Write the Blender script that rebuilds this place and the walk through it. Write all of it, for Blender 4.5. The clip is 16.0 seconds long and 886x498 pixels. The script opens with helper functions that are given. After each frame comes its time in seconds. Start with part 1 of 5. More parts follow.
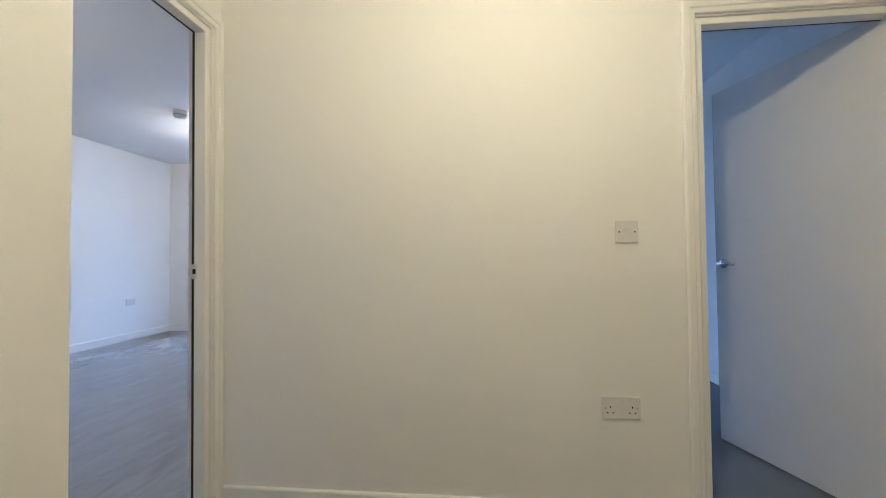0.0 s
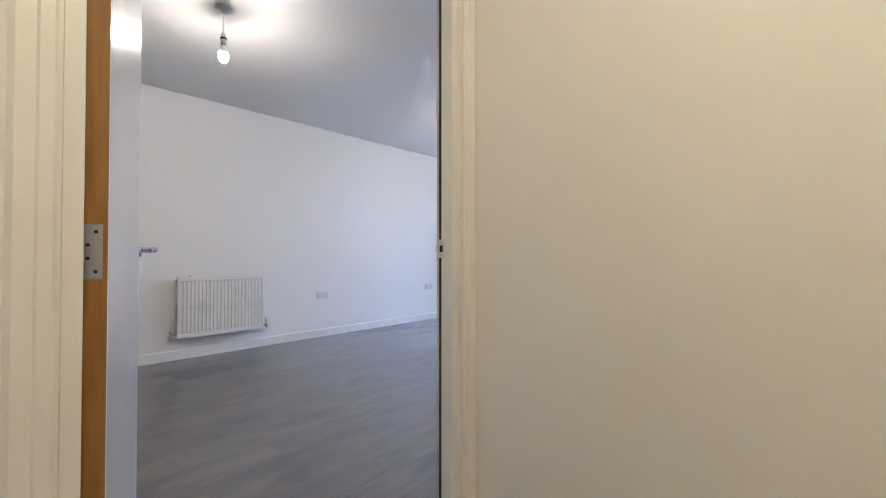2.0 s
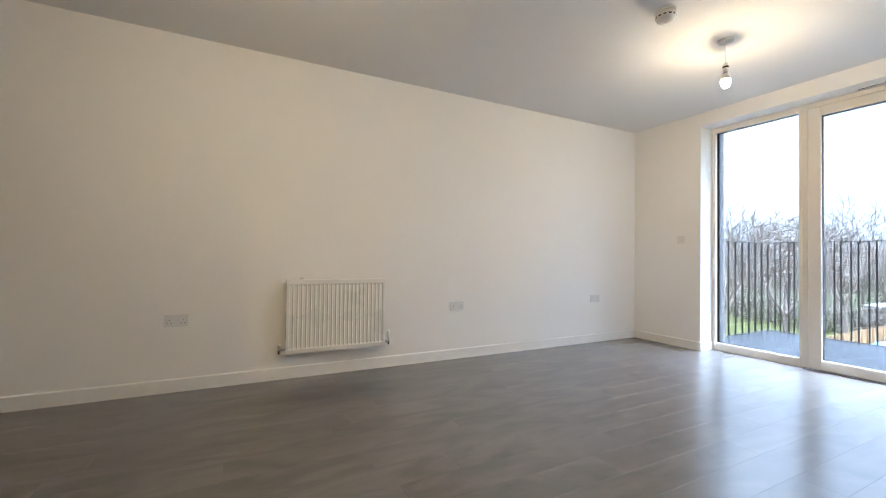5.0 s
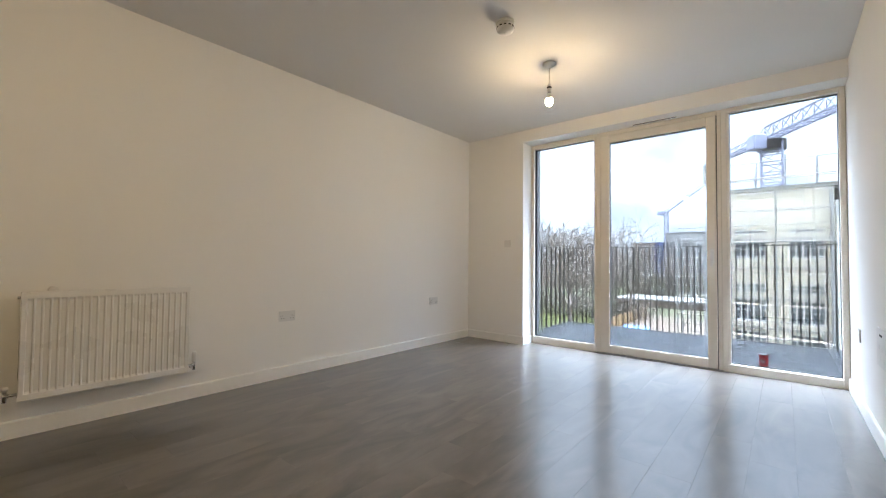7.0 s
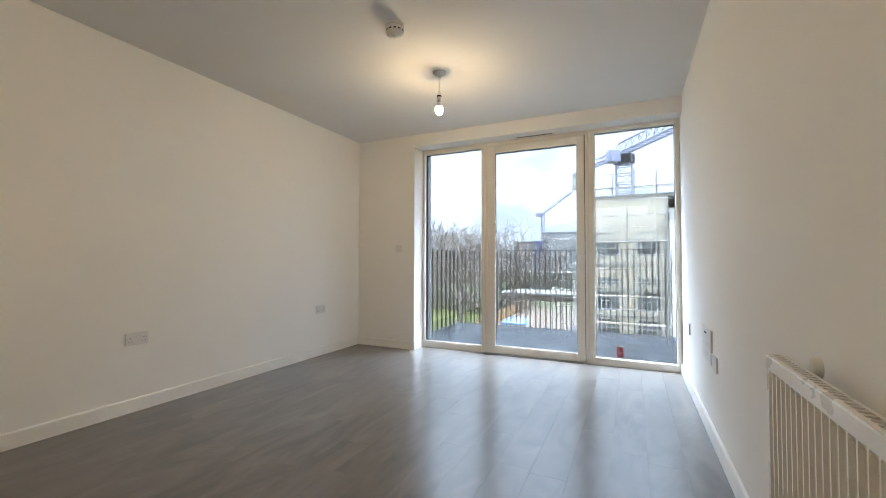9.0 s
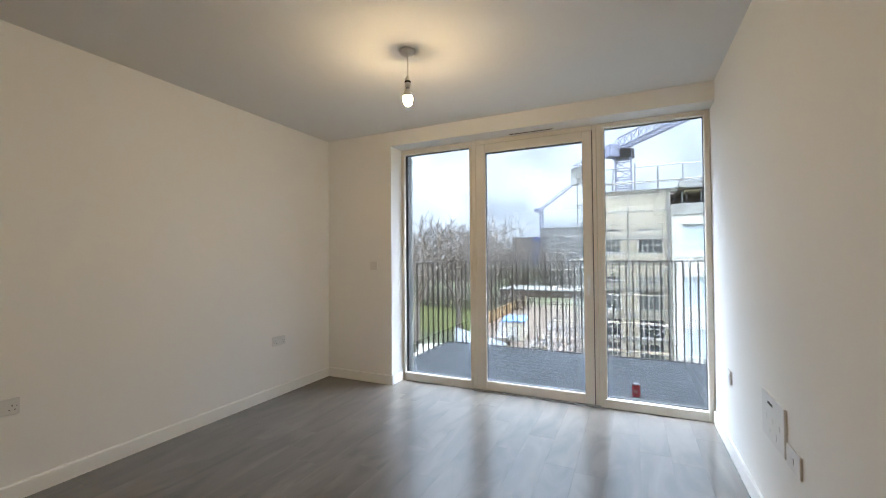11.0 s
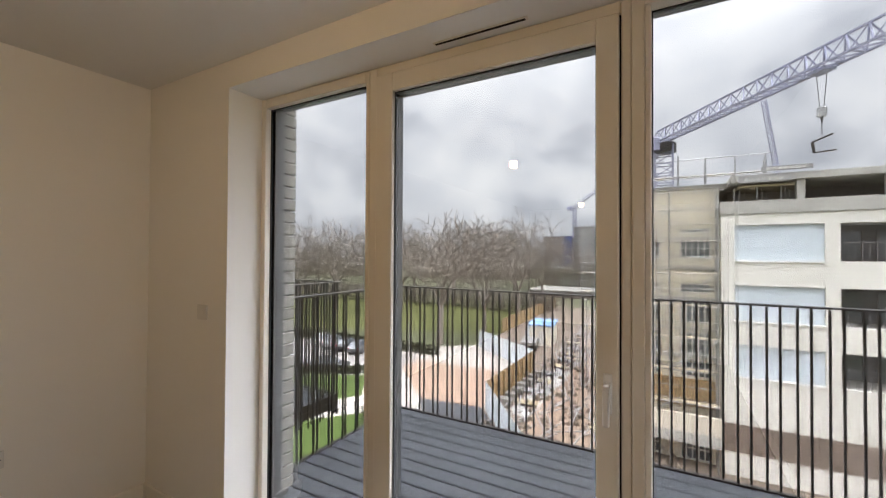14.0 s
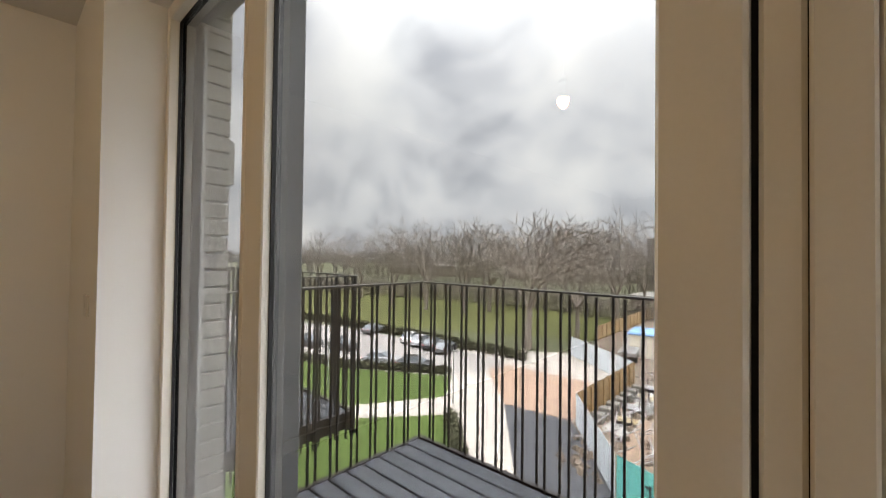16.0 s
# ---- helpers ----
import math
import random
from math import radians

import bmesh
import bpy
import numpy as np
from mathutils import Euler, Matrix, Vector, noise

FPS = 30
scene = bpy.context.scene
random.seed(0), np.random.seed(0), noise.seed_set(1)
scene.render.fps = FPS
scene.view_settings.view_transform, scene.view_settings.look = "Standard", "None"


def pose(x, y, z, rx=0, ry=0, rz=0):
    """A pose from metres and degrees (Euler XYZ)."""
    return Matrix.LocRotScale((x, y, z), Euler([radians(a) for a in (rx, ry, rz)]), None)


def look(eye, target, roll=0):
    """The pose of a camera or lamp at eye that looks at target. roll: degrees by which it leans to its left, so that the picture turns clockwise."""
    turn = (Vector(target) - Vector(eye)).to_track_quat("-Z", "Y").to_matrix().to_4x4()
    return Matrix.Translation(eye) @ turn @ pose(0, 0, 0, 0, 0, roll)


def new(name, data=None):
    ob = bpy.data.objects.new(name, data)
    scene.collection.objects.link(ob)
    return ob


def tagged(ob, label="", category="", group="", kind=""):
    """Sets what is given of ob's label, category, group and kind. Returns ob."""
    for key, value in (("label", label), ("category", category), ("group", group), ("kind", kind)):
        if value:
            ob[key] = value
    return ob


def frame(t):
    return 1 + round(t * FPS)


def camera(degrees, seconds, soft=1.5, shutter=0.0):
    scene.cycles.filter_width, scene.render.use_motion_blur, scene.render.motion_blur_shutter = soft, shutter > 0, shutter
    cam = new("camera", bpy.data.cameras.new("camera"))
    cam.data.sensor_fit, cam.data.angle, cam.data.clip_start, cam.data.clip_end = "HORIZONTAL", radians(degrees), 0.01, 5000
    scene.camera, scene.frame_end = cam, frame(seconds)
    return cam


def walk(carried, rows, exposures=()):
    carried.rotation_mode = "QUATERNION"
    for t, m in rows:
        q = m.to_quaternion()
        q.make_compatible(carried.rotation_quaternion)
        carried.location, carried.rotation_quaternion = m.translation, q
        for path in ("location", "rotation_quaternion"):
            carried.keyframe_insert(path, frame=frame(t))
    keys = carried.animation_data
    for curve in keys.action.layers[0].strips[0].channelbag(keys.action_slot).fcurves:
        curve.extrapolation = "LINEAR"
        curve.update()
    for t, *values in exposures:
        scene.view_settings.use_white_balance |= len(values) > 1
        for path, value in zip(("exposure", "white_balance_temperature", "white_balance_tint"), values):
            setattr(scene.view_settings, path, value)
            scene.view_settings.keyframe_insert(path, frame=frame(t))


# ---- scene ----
cam = camera(95.2, 16.0, soft=1.1)
PATH = [
    (0, (4.827, -5.801, 1.071), (4.627, -3.811, 1.116), -0.6),
    (0.5, (4.819, -5.65, 1.034), (4.391, -3.698, 1.097), -0.5),
    (1, (4.752, -5.527, 1.005), (3.991, -3.679, 1.051), -0.3),
    (1.5, (4.669, -5.371, 1.006), (3.585, -3.691, 1.045), -0.1),
    (2, (4.534, -5.177, 1.004), (3.161, -3.723, 1.034), 0.0),
    (2.5, (4.388, -5.023, 1.011), (2.774, -3.843, 1.037), 0.2),
    (3, (4.169, -4.888, 1.009), (2.411, -3.935, 1.026), 0.1),
    (3.5, (3.949, -4.729, 1.012), (2.118, -3.924, 1.03), 0.3),
    (6, (3.265, -4.382, 0.984), (1.646, -3.209, 1.034), 0.8),
    (6.5, (3.216, -4.343, 0.991), (1.758, -2.976, 1.048), 0.7),
    (7, (3.204, -4.329, 0.977), (1.916, -2.8, 1.04), 0.6),
    (7.5, (3.196, -4.315, 0.994), (2.067, -2.665, 1.058), 0.4),
    (8, (3.201, -4.291, 1.003), (2.202, -2.559, 1.068), 0.2),
    (8.5, (3.199, -4.267, 1.025), (2.294, -2.484, 1.087), 0.1),
    (9, (3.176, -4.242, 1.06), (2.329, -2.431, 1.117), 0.1),
    (11.5, (2.985, -3.183, 1.354), (2.142, -1.37, 1.388), -0.5),
    (12, (2.945, -2.814, 1.413), (2.098, -1.003, 1.442), -0.4),
    (12.5, (2.911, -2.468, 1.474), (2.053, -0.662, 1.499), -0.2),
    (13, (2.883, -2.089, 1.532), (2.009, -0.291, 1.558), -0.1),
    (13.5, (2.895, -1.709, 1.551), (1.978, 0.068, 1.579), 0.1),
    (14, (2.881, -1.326, 1.535), (1.904, 0.419, 1.562), 0.3),
    (14.5, (2.85, -0.953, 1.543), (1.797, 0.747, 1.571), 0.4),
    (15, (2.867, -0.66, 1.525), (1.718, 0.977, 1.567), 0.3),
    (15.5, (2.812, -0.436, 1.493), (1.566, 1.128, 1.529), 0.6),
    (16, (2.768, -0.256, 1.425), (1.428, 1.228, 1.458), 0.7),
]
EXPOSURES = [
    (0.0, 2.42, 3960, 10),
    (2.0, 2.5, 4150, 12),
    (3.5, 2.84, 4150, 5),
    (6.0, 2.08, 5250, 6),
    (9.0, 1.85, 5250, 4),
    (11.5, 1.5, 5450, 5),
    (12.5, 1.3, 5650, 7),
    (14.5, 0.88, 6500, 11),
    (16.0, 0.84, 6600, 9),
]
walk(cam, [(t, look(eye, target, roll)) for t, eye, target, roll in PATH], EXPOSURES)
SKY_STRENGTH = 6.3
BULB = 180.0
BULB_HALL = 235.0

# ---- world, sun, exposure ----
world = bpy.data.worlds.new("overcast_sky")
scene.world = world
world.use_nodes = True


def overcast(w):
    nt = w.node_tree
    n, l = nt.nodes, nt.links
    bg = n["Background"]
    sky = n.new("ShaderNodeTexSky")
    sky.sky_type = "NISHITA"
    sky.sun_disc = False
    sky.sun_elevation = radians(51)
    sky.sun_rotation = radians(156)
    sky.dust_density = 3.0
    tc = n.new("ShaderNodeTexCoord")
    sep = n.new("ShaderNodeSeparateXYZ")
    l.new(tc.outputs["Generated"], sep.inputs[0])
    add = n.new("ShaderNodeMath")
    add.operation = "ADD"
    add.inputs[1].default_value = 0.75
    l.new(sep.outputs["Z"], add.inputs[0])
    mx = n.new("ShaderNodeMath")
    mx.operation = "MAXIMUM"
    mx.inputs[1].default_value = 0.25
    l.new(add.outputs[0], mx.inputs[0])
    dx, dy = n.new("ShaderNodeMath"), n.new("ShaderNodeMath")
    for d, ax in ((dx, "X"), (dy, "Y")):
        d.operation = "DIVIDE"
        l.new(sep.outputs[ax], d.inputs[0])
        l.new(mx.outputs[0], d.inputs[1])
    comb = n.new("ShaderNodeCombineXYZ")
    l.new(dx.outputs[0], comb.inputs[0])
    l.new(dy.outputs[0], comb.inputs[1])
    big = n.new("ShaderNodeTexNoise")
    big.inputs["Scale"].default_value = 3.7
    big.inputs["Detail"].default_value = 9
    big.inputs["Roughness"].default_value = 0.56
    big.inputs["Distortion"].default_value = 0.25
    l.new(comb.outputs[0], big.inputs["Vector"])
    ramp = n.new("ShaderNodeValToRGB")
    e = ramp.color_ramp.elements
    e[0].position, e[0].color = 0.37, (0.50, 0.515, 0.55, 1)
    e[1].position, e[1].color = 0.64, (0.97, 0.965, 0.95, 1)
    mid = e.new(0.5)
    mid.color = (0.77, 0.78, 0.80, 1)
    l.new(big.outputs["Fac"], ramp.inputs[0])
    mul = n.new("ShaderNodeVectorMath")
    mul.operation = "SCALE"
    mul.inputs["Scale"].default_value = 0.07
    l.new(sky.outputs[0], mul.inputs[0])
    mix = n.new("ShaderNodeMix")
    mix.data_type = "RGBA"
    mix.inputs["Factor"].default_value = 0.88
    l.new(mul.outputs[0], mix.inputs["A"])
    l.new(ramp.outputs[0], mix.inputs["B"])
    # overcast luminance rises smoothly towards the zenith
    up = n.new("ShaderNodeMath")
    up.operation = "MAXIMUM"
    up.inputs[1].default_value = 0.0
    l.new(sep.outputs["Z"], up.inputs[0])
    sq = n.new("ShaderNodeMath")
    sq.operation = "POWER"
    sq.inputs[1].default_value = 4.0
    l.new(up.outputs[0], sq.inputs[0])
    rise = n.new("ShaderNodeMath")
    rise.operation = "MULTIPLY_ADD"
    rise.inputs[1].default_value, rise.inputs[2].default_value = 8.0, 0.70
    l.new(sq.outputs[0], rise.inputs[0])
    lum = n.new("ShaderNodeVectorMath")
    lum.operation = "SCALE"
    l.new(mix.outputs["Result"], lum.inputs[0])
    l.new(rise.outputs[0], lum.inputs["Scale"])
    l.new(lum.outputs[0], bg.inputs[0])
    bg.inputs[1].default_value = SKY_STRENGTH


overcast(world)
sun = new("sun", bpy.data.lights.new("sun", "SUN"))
sun.data.energy = 1.5
sun.data.angle = radians(14)
sun.data.color = (1.0, 0.95, 0.88)
sun.matrix_world = look((0, 0, 80), (-18, 40, 80 - 55))


# ---- materials ----
def material(name, color, rough=0.5, metal=0.0, vary=0.08, scale=6.0, grain=60.0, bump=0.05, spec=0.5, coat=0.0, obj=False, random_tone=0.0):
    """Principled surface: base colour broken up at two scales, fine relief."""
    m = bpy.data.materials.new(name)
    m.use_nodes = True
    nt = m.node_tree
    n, l = nt.nodes, nt.links
    b = n["Principled BSDF"]
    b.inputs["Metallic"].default_value = metal
    b.inputs["Specular IOR Level"].default_value = spec
    b.inputs["Coat Weight"].default_value = coat
    tc = n.new("ShaderNodeTexCoord")
    a, g = n.new("ShaderNodeTexNoise"), n.new("ShaderNodeTexNoise")
    a.inputs["Scale"].default_value, g.inputs["Scale"].default_value = scale, grain
    a.inputs["Detail"].default_value = 4
    for t in (a, g):
        l.new(tc.outputs["Object"], t.inputs["Vector"])
    s = n.new("ShaderNodeMath")
    s.operation = "ADD"
    l.new(a.outputs["Fac"], s.inputs[0])
    l.new(g.outputs["Fac"], s.inputs[1])
    out = s.outputs[0]
    if random_tone:
        oi = n.new("ShaderNodeObjectInfo")
        r = n.new("ShaderNodeMath")
        r.operation = "MULTIPLY_ADD"
        r.inputs[1].default_value = random_tone
        l.new(oi.outputs["Random"], r.inputs[0])
        l.new(out, r.inputs[2])
        out = r.outputs[0]
    mr = n.new("ShaderNodeMapRange")
    mr.inputs["From Min"].default_value, mr.inputs["From Max"].default_value = 0.6, 1.4 + random_tone
    l.new(out, mr.inputs["Value"])
    mix = n.new("ShaderNodeMix")
    mix.data_type = "RGBA"
    mix.inputs["A"].default_value = (*[c * (1 - vary) for c in color], 1)
    mix.inputs["B"].default_value = (*[min(c * (1 + vary), 0.95) for c in color], 1)
    l.new(mr.outputs[0], mix.inputs["Factor"])
    l.new(mix.outputs["Result"], b.inputs["Base Color"])
    rr = n.new("ShaderNodeMapRange")
    rr.inputs["To Min"].default_value, rr.inputs["To Max"].default_value = rough * 0.85, min(1, rough * 1.15)
    l.new(a.outputs["Fac"], rr.inputs["Value"])
    l.new(rr.outputs[0], b.inputs["Roughness"])
    if bump:
        bp = n.new("ShaderNodeBump")
        bp.inputs["Strength"].default_value = bump
        bp.inputs["Distance"].default_value = 0.01
        l.new(g.outputs["Fac"], bp.inputs["Height"])
        l.new(bp.outputs[0], b.inputs["Normal"])
    return m


def plank_material():
    """Dark grey-brown oak-look vinyl: long grain along y, a tone for each plank."""
    m = bpy.data.materials.new("oak_vinyl")
    m.use_nodes = True
    nt = m.node_tree
    n, l = nt.nodes, nt.links
    b = n["Principled BSDF"]
    tc, oi = n.new("ShaderNodeTexCoord"), n.new("ShaderNodeObjectInfo")
    geo = n.new("ShaderNodeNewGeometry")
    off = n.new("ShaderNodeVectorMath")
    off.operation = "MULTIPLY_ADD"
    cmb = n.new("ShaderNodeCombineXYZ")
    for i in (0, 1):
        l.new(oi.outputs["Random"], cmb.inputs[i])
    off.inputs[1].default_value = (7, 31, 0)
    l.new(cmb.outputs[0], off.inputs[0])
    l.new(geo.outputs["Position"], off.inputs[2])
    mp = n.new("ShaderNodeMapping")
    mp.inputs["Scale"].default_value = (4.6, 1.5, 1)
    l.new(off.outputs[0], mp.inputs["Vector"])
    a, g = n.new("ShaderNodeTexNoise"), n.new("ShaderNodeTexNoise")
    a.inputs["Scale"].default_value, a.inputs["Detail"].default_value, a.inputs["Distortion"].default_value = 1.15, 6, 1.1
    g.inputs["Scale"].default_value, g.inputs["Detail"].default_value = 22, 3
    l.new(mp.outputs[0], a.inputs["Vector"])
    l.new(mp.outputs[0], g.inputs["Vector"])
    ramp = n.new("ShaderNodeValToRGB")
    e = ramp.color_ramp.elements
    e[0].position, e[0].color = 0.30, (0.024, 0.019, 0.015, 1)
    e[1].position, e[1].color = 0.72, (0.100, 0.082, 0.066, 1)
    l.new(a.outputs["Fac"], ramp.inputs[0])
    tone = n.new("ShaderNodeMath")
    tone.operation = "MULTIPLY_ADD"
    tone.inputs[1].default_value, tone.inputs[2].default_value = 0.22, 0.88
    l.new(oi.outputs["Random"], tone.inputs[0])
    sc = n.new("ShaderNodeVectorMath")
    sc.operation = "SCALE"
    l.new(ramp.outputs[0], sc.inputs[0])
    l.new(tone.outputs[0], sc.inputs["Scale"])
    l.new(sc.outputs[0], b.inputs["Base Color"])
    rr = n.new("ShaderNodeMapRange")
    rr.inputs["To Min"].default_value, rr.inputs["To Max"].default_value = 0.40, 0.55
    l.new(a.outputs["Fac"], rr.inputs["Value"])
    l.new(rr.outputs[0], b.inputs["Roughness"])
    b.inputs["Specular IOR Level"].default_value = 0.45
    b.inputs["Coat Weight"].default_value = 1.0
    b.inputs["Coat Roughness"].default_value = 0.22
    b.inputs["Coat IOR"].default_value = 1.95
    bp = n.new("ShaderNodeBump")
    bp.inputs["Strength"].default_value, bp.inputs["Distance"].default_value = 0.12, 0.003
    l.new(g.outputs["Fac"], bp.inputs["Height"])
    l.new(bp.outputs[0], b.inputs["Normal"])
    return m


def timber_material(name, dark, light, along=(1, 1, 12)):
    m = bpy.data.materials.new(name)
    m.use_nodes = True
    n, l = m.node_tree.nodes, m.node_tree.links
    b = n["Principled BSDF"]
    tc, mp, a, ramp = n.new("ShaderNodeTexCoord"), n.new("ShaderNodeMapping"), n.new("ShaderNodeTexNoise"), n.new("ShaderNodeValToRGB")
    mp.inputs["Scale"].default_value = [40 / k for k in along]
    a.inputs["Detail"].default_value, a.inputs["Scale"].default_value = 5, 1.5
    l.new(tc.outputs["Object"], mp.inputs["Vector"])
    l.new(mp.outputs[0], a.inputs["Vector"])
    ramp.color_ramp.elements[0].color, ramp.color_ramp.elements[1].color = (*dark, 1), (*light, 1)
    ramp.color_ramp.elements[0].position, ramp.color_ramp.elements[1].position = 0.3, 0.7
    l.new(a.outputs["Fac"], ramp.inputs[0])
    l.new(ramp.outputs[0], b.inputs["Base Color"])
    b.inputs["Roughness"].default_value = 0.55
    return m


def glass_material(name, tint):
    """Thin glazing: light passes straight through each face, dimmed by tint, with a mirror gloss that follows Fresnel.
    """
    m = bpy.data.materials.new(name)
    m.use_nodes = True
    n, l = m.node_tree.nodes, m.node_tree.links
    n.remove(n["Principled BSDF"])
    clear, gloss, fr, mix = n.new("ShaderNodeBsdfTransparent"), n.new("ShaderNodeBsdfGlossy"), n.new("ShaderNodeLayerWeight"), n.new("ShaderNodeMixShader")
    clear.inputs["Color"].default_value = (*tint, 1)
    gloss.inputs["Roughness"].default_value = 0.0
    fr.inputs["Blend"].default_value = 0.5
    steep, amount = n.new("ShaderNodeMath"), n.new("ShaderNodeMath")
    steep.operation, amount.operation = "POWER", "MULTIPLY_ADD"
    steep.inputs[1].default_value = 4.2
    amount.inputs[1].default_value, amount.inputs[2].default_value = 0.93, 0.05
    l.new(fr.outputs["Facing"], steep.inputs[0])
    l.new(steep.outputs[0], amount.inputs[0])
    l.new(amount.outputs[0], mix.inputs[0])
    l.new(clear.outputs[0], mix.inputs[1])
    l.new(gloss.outputs[0], mix.inputs[2])
    l.new(mix.outputs[0], n["Material Output"].inputs["Surface"])
    return m


def glow_material(name, color, strength):
    m = bpy.data.materials.new(name)
    m.use_nodes = True
    b = m.node_tree.nodes["Principled BSDF"]
    b.inputs["Base Color"].default_value = (0.9, 0.9, 0.88, 1)
    b.inputs["Emission Color"].default_value = (*color, 1)
    b.inputs["Emission Strength"].default_value = strength
    return m


M_WALL = material("matt_wall_paint", (0.86, 0.85, 0.825), 0.75, vary=0.015, scale=1.2, grain=260, bump=0.03, spec=0.25)
M_CEIL = material("matt_ceiling_paint", (0.78, 0.777, 0.767), 0.85, vary=0.015, scale=1.0, grain=200, bump=0.03, spec=0.15)
M_TRIM = material("white_satin_paint", (0.84, 0.83, 0.80), 0.32, vary=0.015, scale=3, grain=120, bump=0.02)
M_DOOR = material("white_door_lacquer", (0.78, 0.775, 0.755), 0.22, vary=0.012, scale=2, grain=90, bump=0.015, coat=0.2)
M_FRAME = material("cream_window_paint", (0.74, 0.70, 0.62), 0.30, vary=0.02, scale=4, grain=140, bump=0.02)
M_ALU = material("grey_aluminium", (0.25, 0.25, 0.252), 0.42, 0.1, vary=0.08, scale=8, grain=150, bump=0.02)
M_SEAL = material("black_rubber_and_gap_shade", (0.012, 0.012, 0.013), 0.7, vary=0.1)
M_RAD = material("radiator_enamel", (0.80, 0.79, 0.77), 0.28, vary=0.01, scale=5, grain=200, bump=0.01)
M_PLASTIC = material("white_plastic", (0.74, 0.73, 0.71), 0.35, vary=0.012, scale=20, grain=200, bump=0.01)
M_PLATE = material("grey_white_plastic", (0.72, 0.72, 0.71), 0.35, vary=0.012, scale=20, grain=200, bump=0.01)
M_DARK = material("dark_void", (0.015, 0.015, 0.015), 0.8, vary=0.1)
M_CHROME = material("polished_chrome", (0.72, 0.72, 0.74), 0.12, 1.0, vary=0.03, scale=30, grain=300, bump=0.0)
M_STEEL = material("brushed_steel", (0.42, 0.42, 0.43), 0.42, 0.9, vary=0.08, scale=20, grain=300, bump=0.02)
M_VINYL = plank_material()
M_CARPET = material("grey_carpet", (0.20, 0.21, 0.23), 0.95, vary=0.15, scale=4, grain=400, bump=0.3, spec=0.1)
M_EDGE = timber_material("oak_door_edge", (0.25, 0.115, 0.012), (0.38, 0.195, 0.022))
# dark grey tint lowers the outdoor brightness seen through the panes
M_GLASS = glass_material("outdoor_dimming_glass", (0.345, 0.346, 0.347))
M_BULB = glow_material("lit_bulb", (1.0, 0.646, 0.306), BULB)
M_BULB_HALL = glow_material("lit_hall_bulb", (1.0, 0.612, 0.215), BULB_HALL)
M_DECK = material("grey_composite_deck", (0.13, 0.14, 0.155), 0.24, vary=0.12, scale=3, grain=90, bump=0.05, random_tone=0.5)
M_RAIL = material("bronze_black_rail", (0.030, 0.024, 0.021), 0.38, 0.2, vary=0.15, scale=12, grain=150, bump=0.03)
M_BRICK = material("pale_buff_brick", (0.56, 0.53, 0.47), 0.85, vary=0.22, scale=9, grain=70, bump=0.35, random_tone=0.8)
M_MORTAR = material("grey_mortar", (0.36, 0.345, 0.32), 0.95, vary=0.12, scale=15, grain=160, bump=0.4)
M_DULL = material("weathered_concrete", (0.20, 0.19, 0.17), 0.9, vary=0.2, scale=1.5, grain=20, bump=0.2)
M_CONC = material("pale_concrete", (0.42, 0.41, 0.38), 0.85, vary=0.16, scale=1.5, grain=25, bump=0.2)


# ---- building blocks ----
def part(name, bm, mat, parent=None, label="", smooth=False):
    me = bpy.data.meshes.new(name)
    bmesh.ops.recalc_face_normals(bm, faces=bm.faces)
    bm.to_mesh(me)
    bm.free()
    me.materials.append(mat)
    if smooth:
        me.shade_smooth()
    ob = new(name, me)
    if parent:
        ob.parent = parent
    if label:
        ob["label"] = label
    return ob


def thing(name, label, category, at=(0, 0, 0), group="", kind="", turn=0.0):
    ob = new(name)
    ob.empty_display_size = 0.1
    ob.matrix_basis = pose(*at, 0, 0, turn)
    return tagged(ob, label, category, group, kind)


def cuboid(bm, x0, x1, y0, y1, z0, z1, bevel=0.0, seg=1):
    r = bmesh.ops.create_cube(bm, size=1, matrix=Matrix.Translation(((x0 + x1) / 2, (y0 + y1) / 2, (z0 + z1) / 2)) @ Matrix.Diagonal((abs(x1 - x0), abs(y1 - y0), abs(z1 - z0), 1)))
    if bevel:
        edges = {e for v in r["verts"] for e in v.link_edges}
        bmesh.ops.bevel(bm, geom=list(edges), offset=bevel, segments=seg, affect="EDGES", profile=0.5)
    return bm


def block(x0, x1, y0, y1, z0, z1, bevel=0.0, seg=1):
    return cuboid(bmesh.new(), x0, x1, y0, y1, z0, z1, bevel, seg)


def rod(bm, a, b, r0, r1=None, sides=10, caps=True):
    a, b = Vector(a), Vector(b)
    d = b - a
    q = d.to_track_quat("Z", "Y").to_matrix().to_4x4()
    bmesh.ops.create_cone(bm, cap_ends=caps, segments=sides, radius1=r0, radius2=r0 if r1 is None else r1, depth=d.length, matrix=Matrix.Translation((a + b) / 2) @ q)
    return bm


def lathe(profile, sides=24):
    """A body of revolution round z from (radius, height) pairs."""
    bm = bmesh.new()
    rings = []
    for r, z in profile:
        rings.append([bm.verts.new((r * math.cos(2 * math.pi * k / sides), r * math.sin(2 * math.pi * k / sides), z)) for k in range(sides)])
    for lo, hi in zip(rings, rings[1:]):
        for k in range(sides):
            bm.faces.new((lo[k], lo[(k + 1) % sides], hi[(k + 1) % sides], hi[k]))
    bm.faces.new(list(reversed(rings[0])))
    bm.faces.new(rings[-1])
    return bm


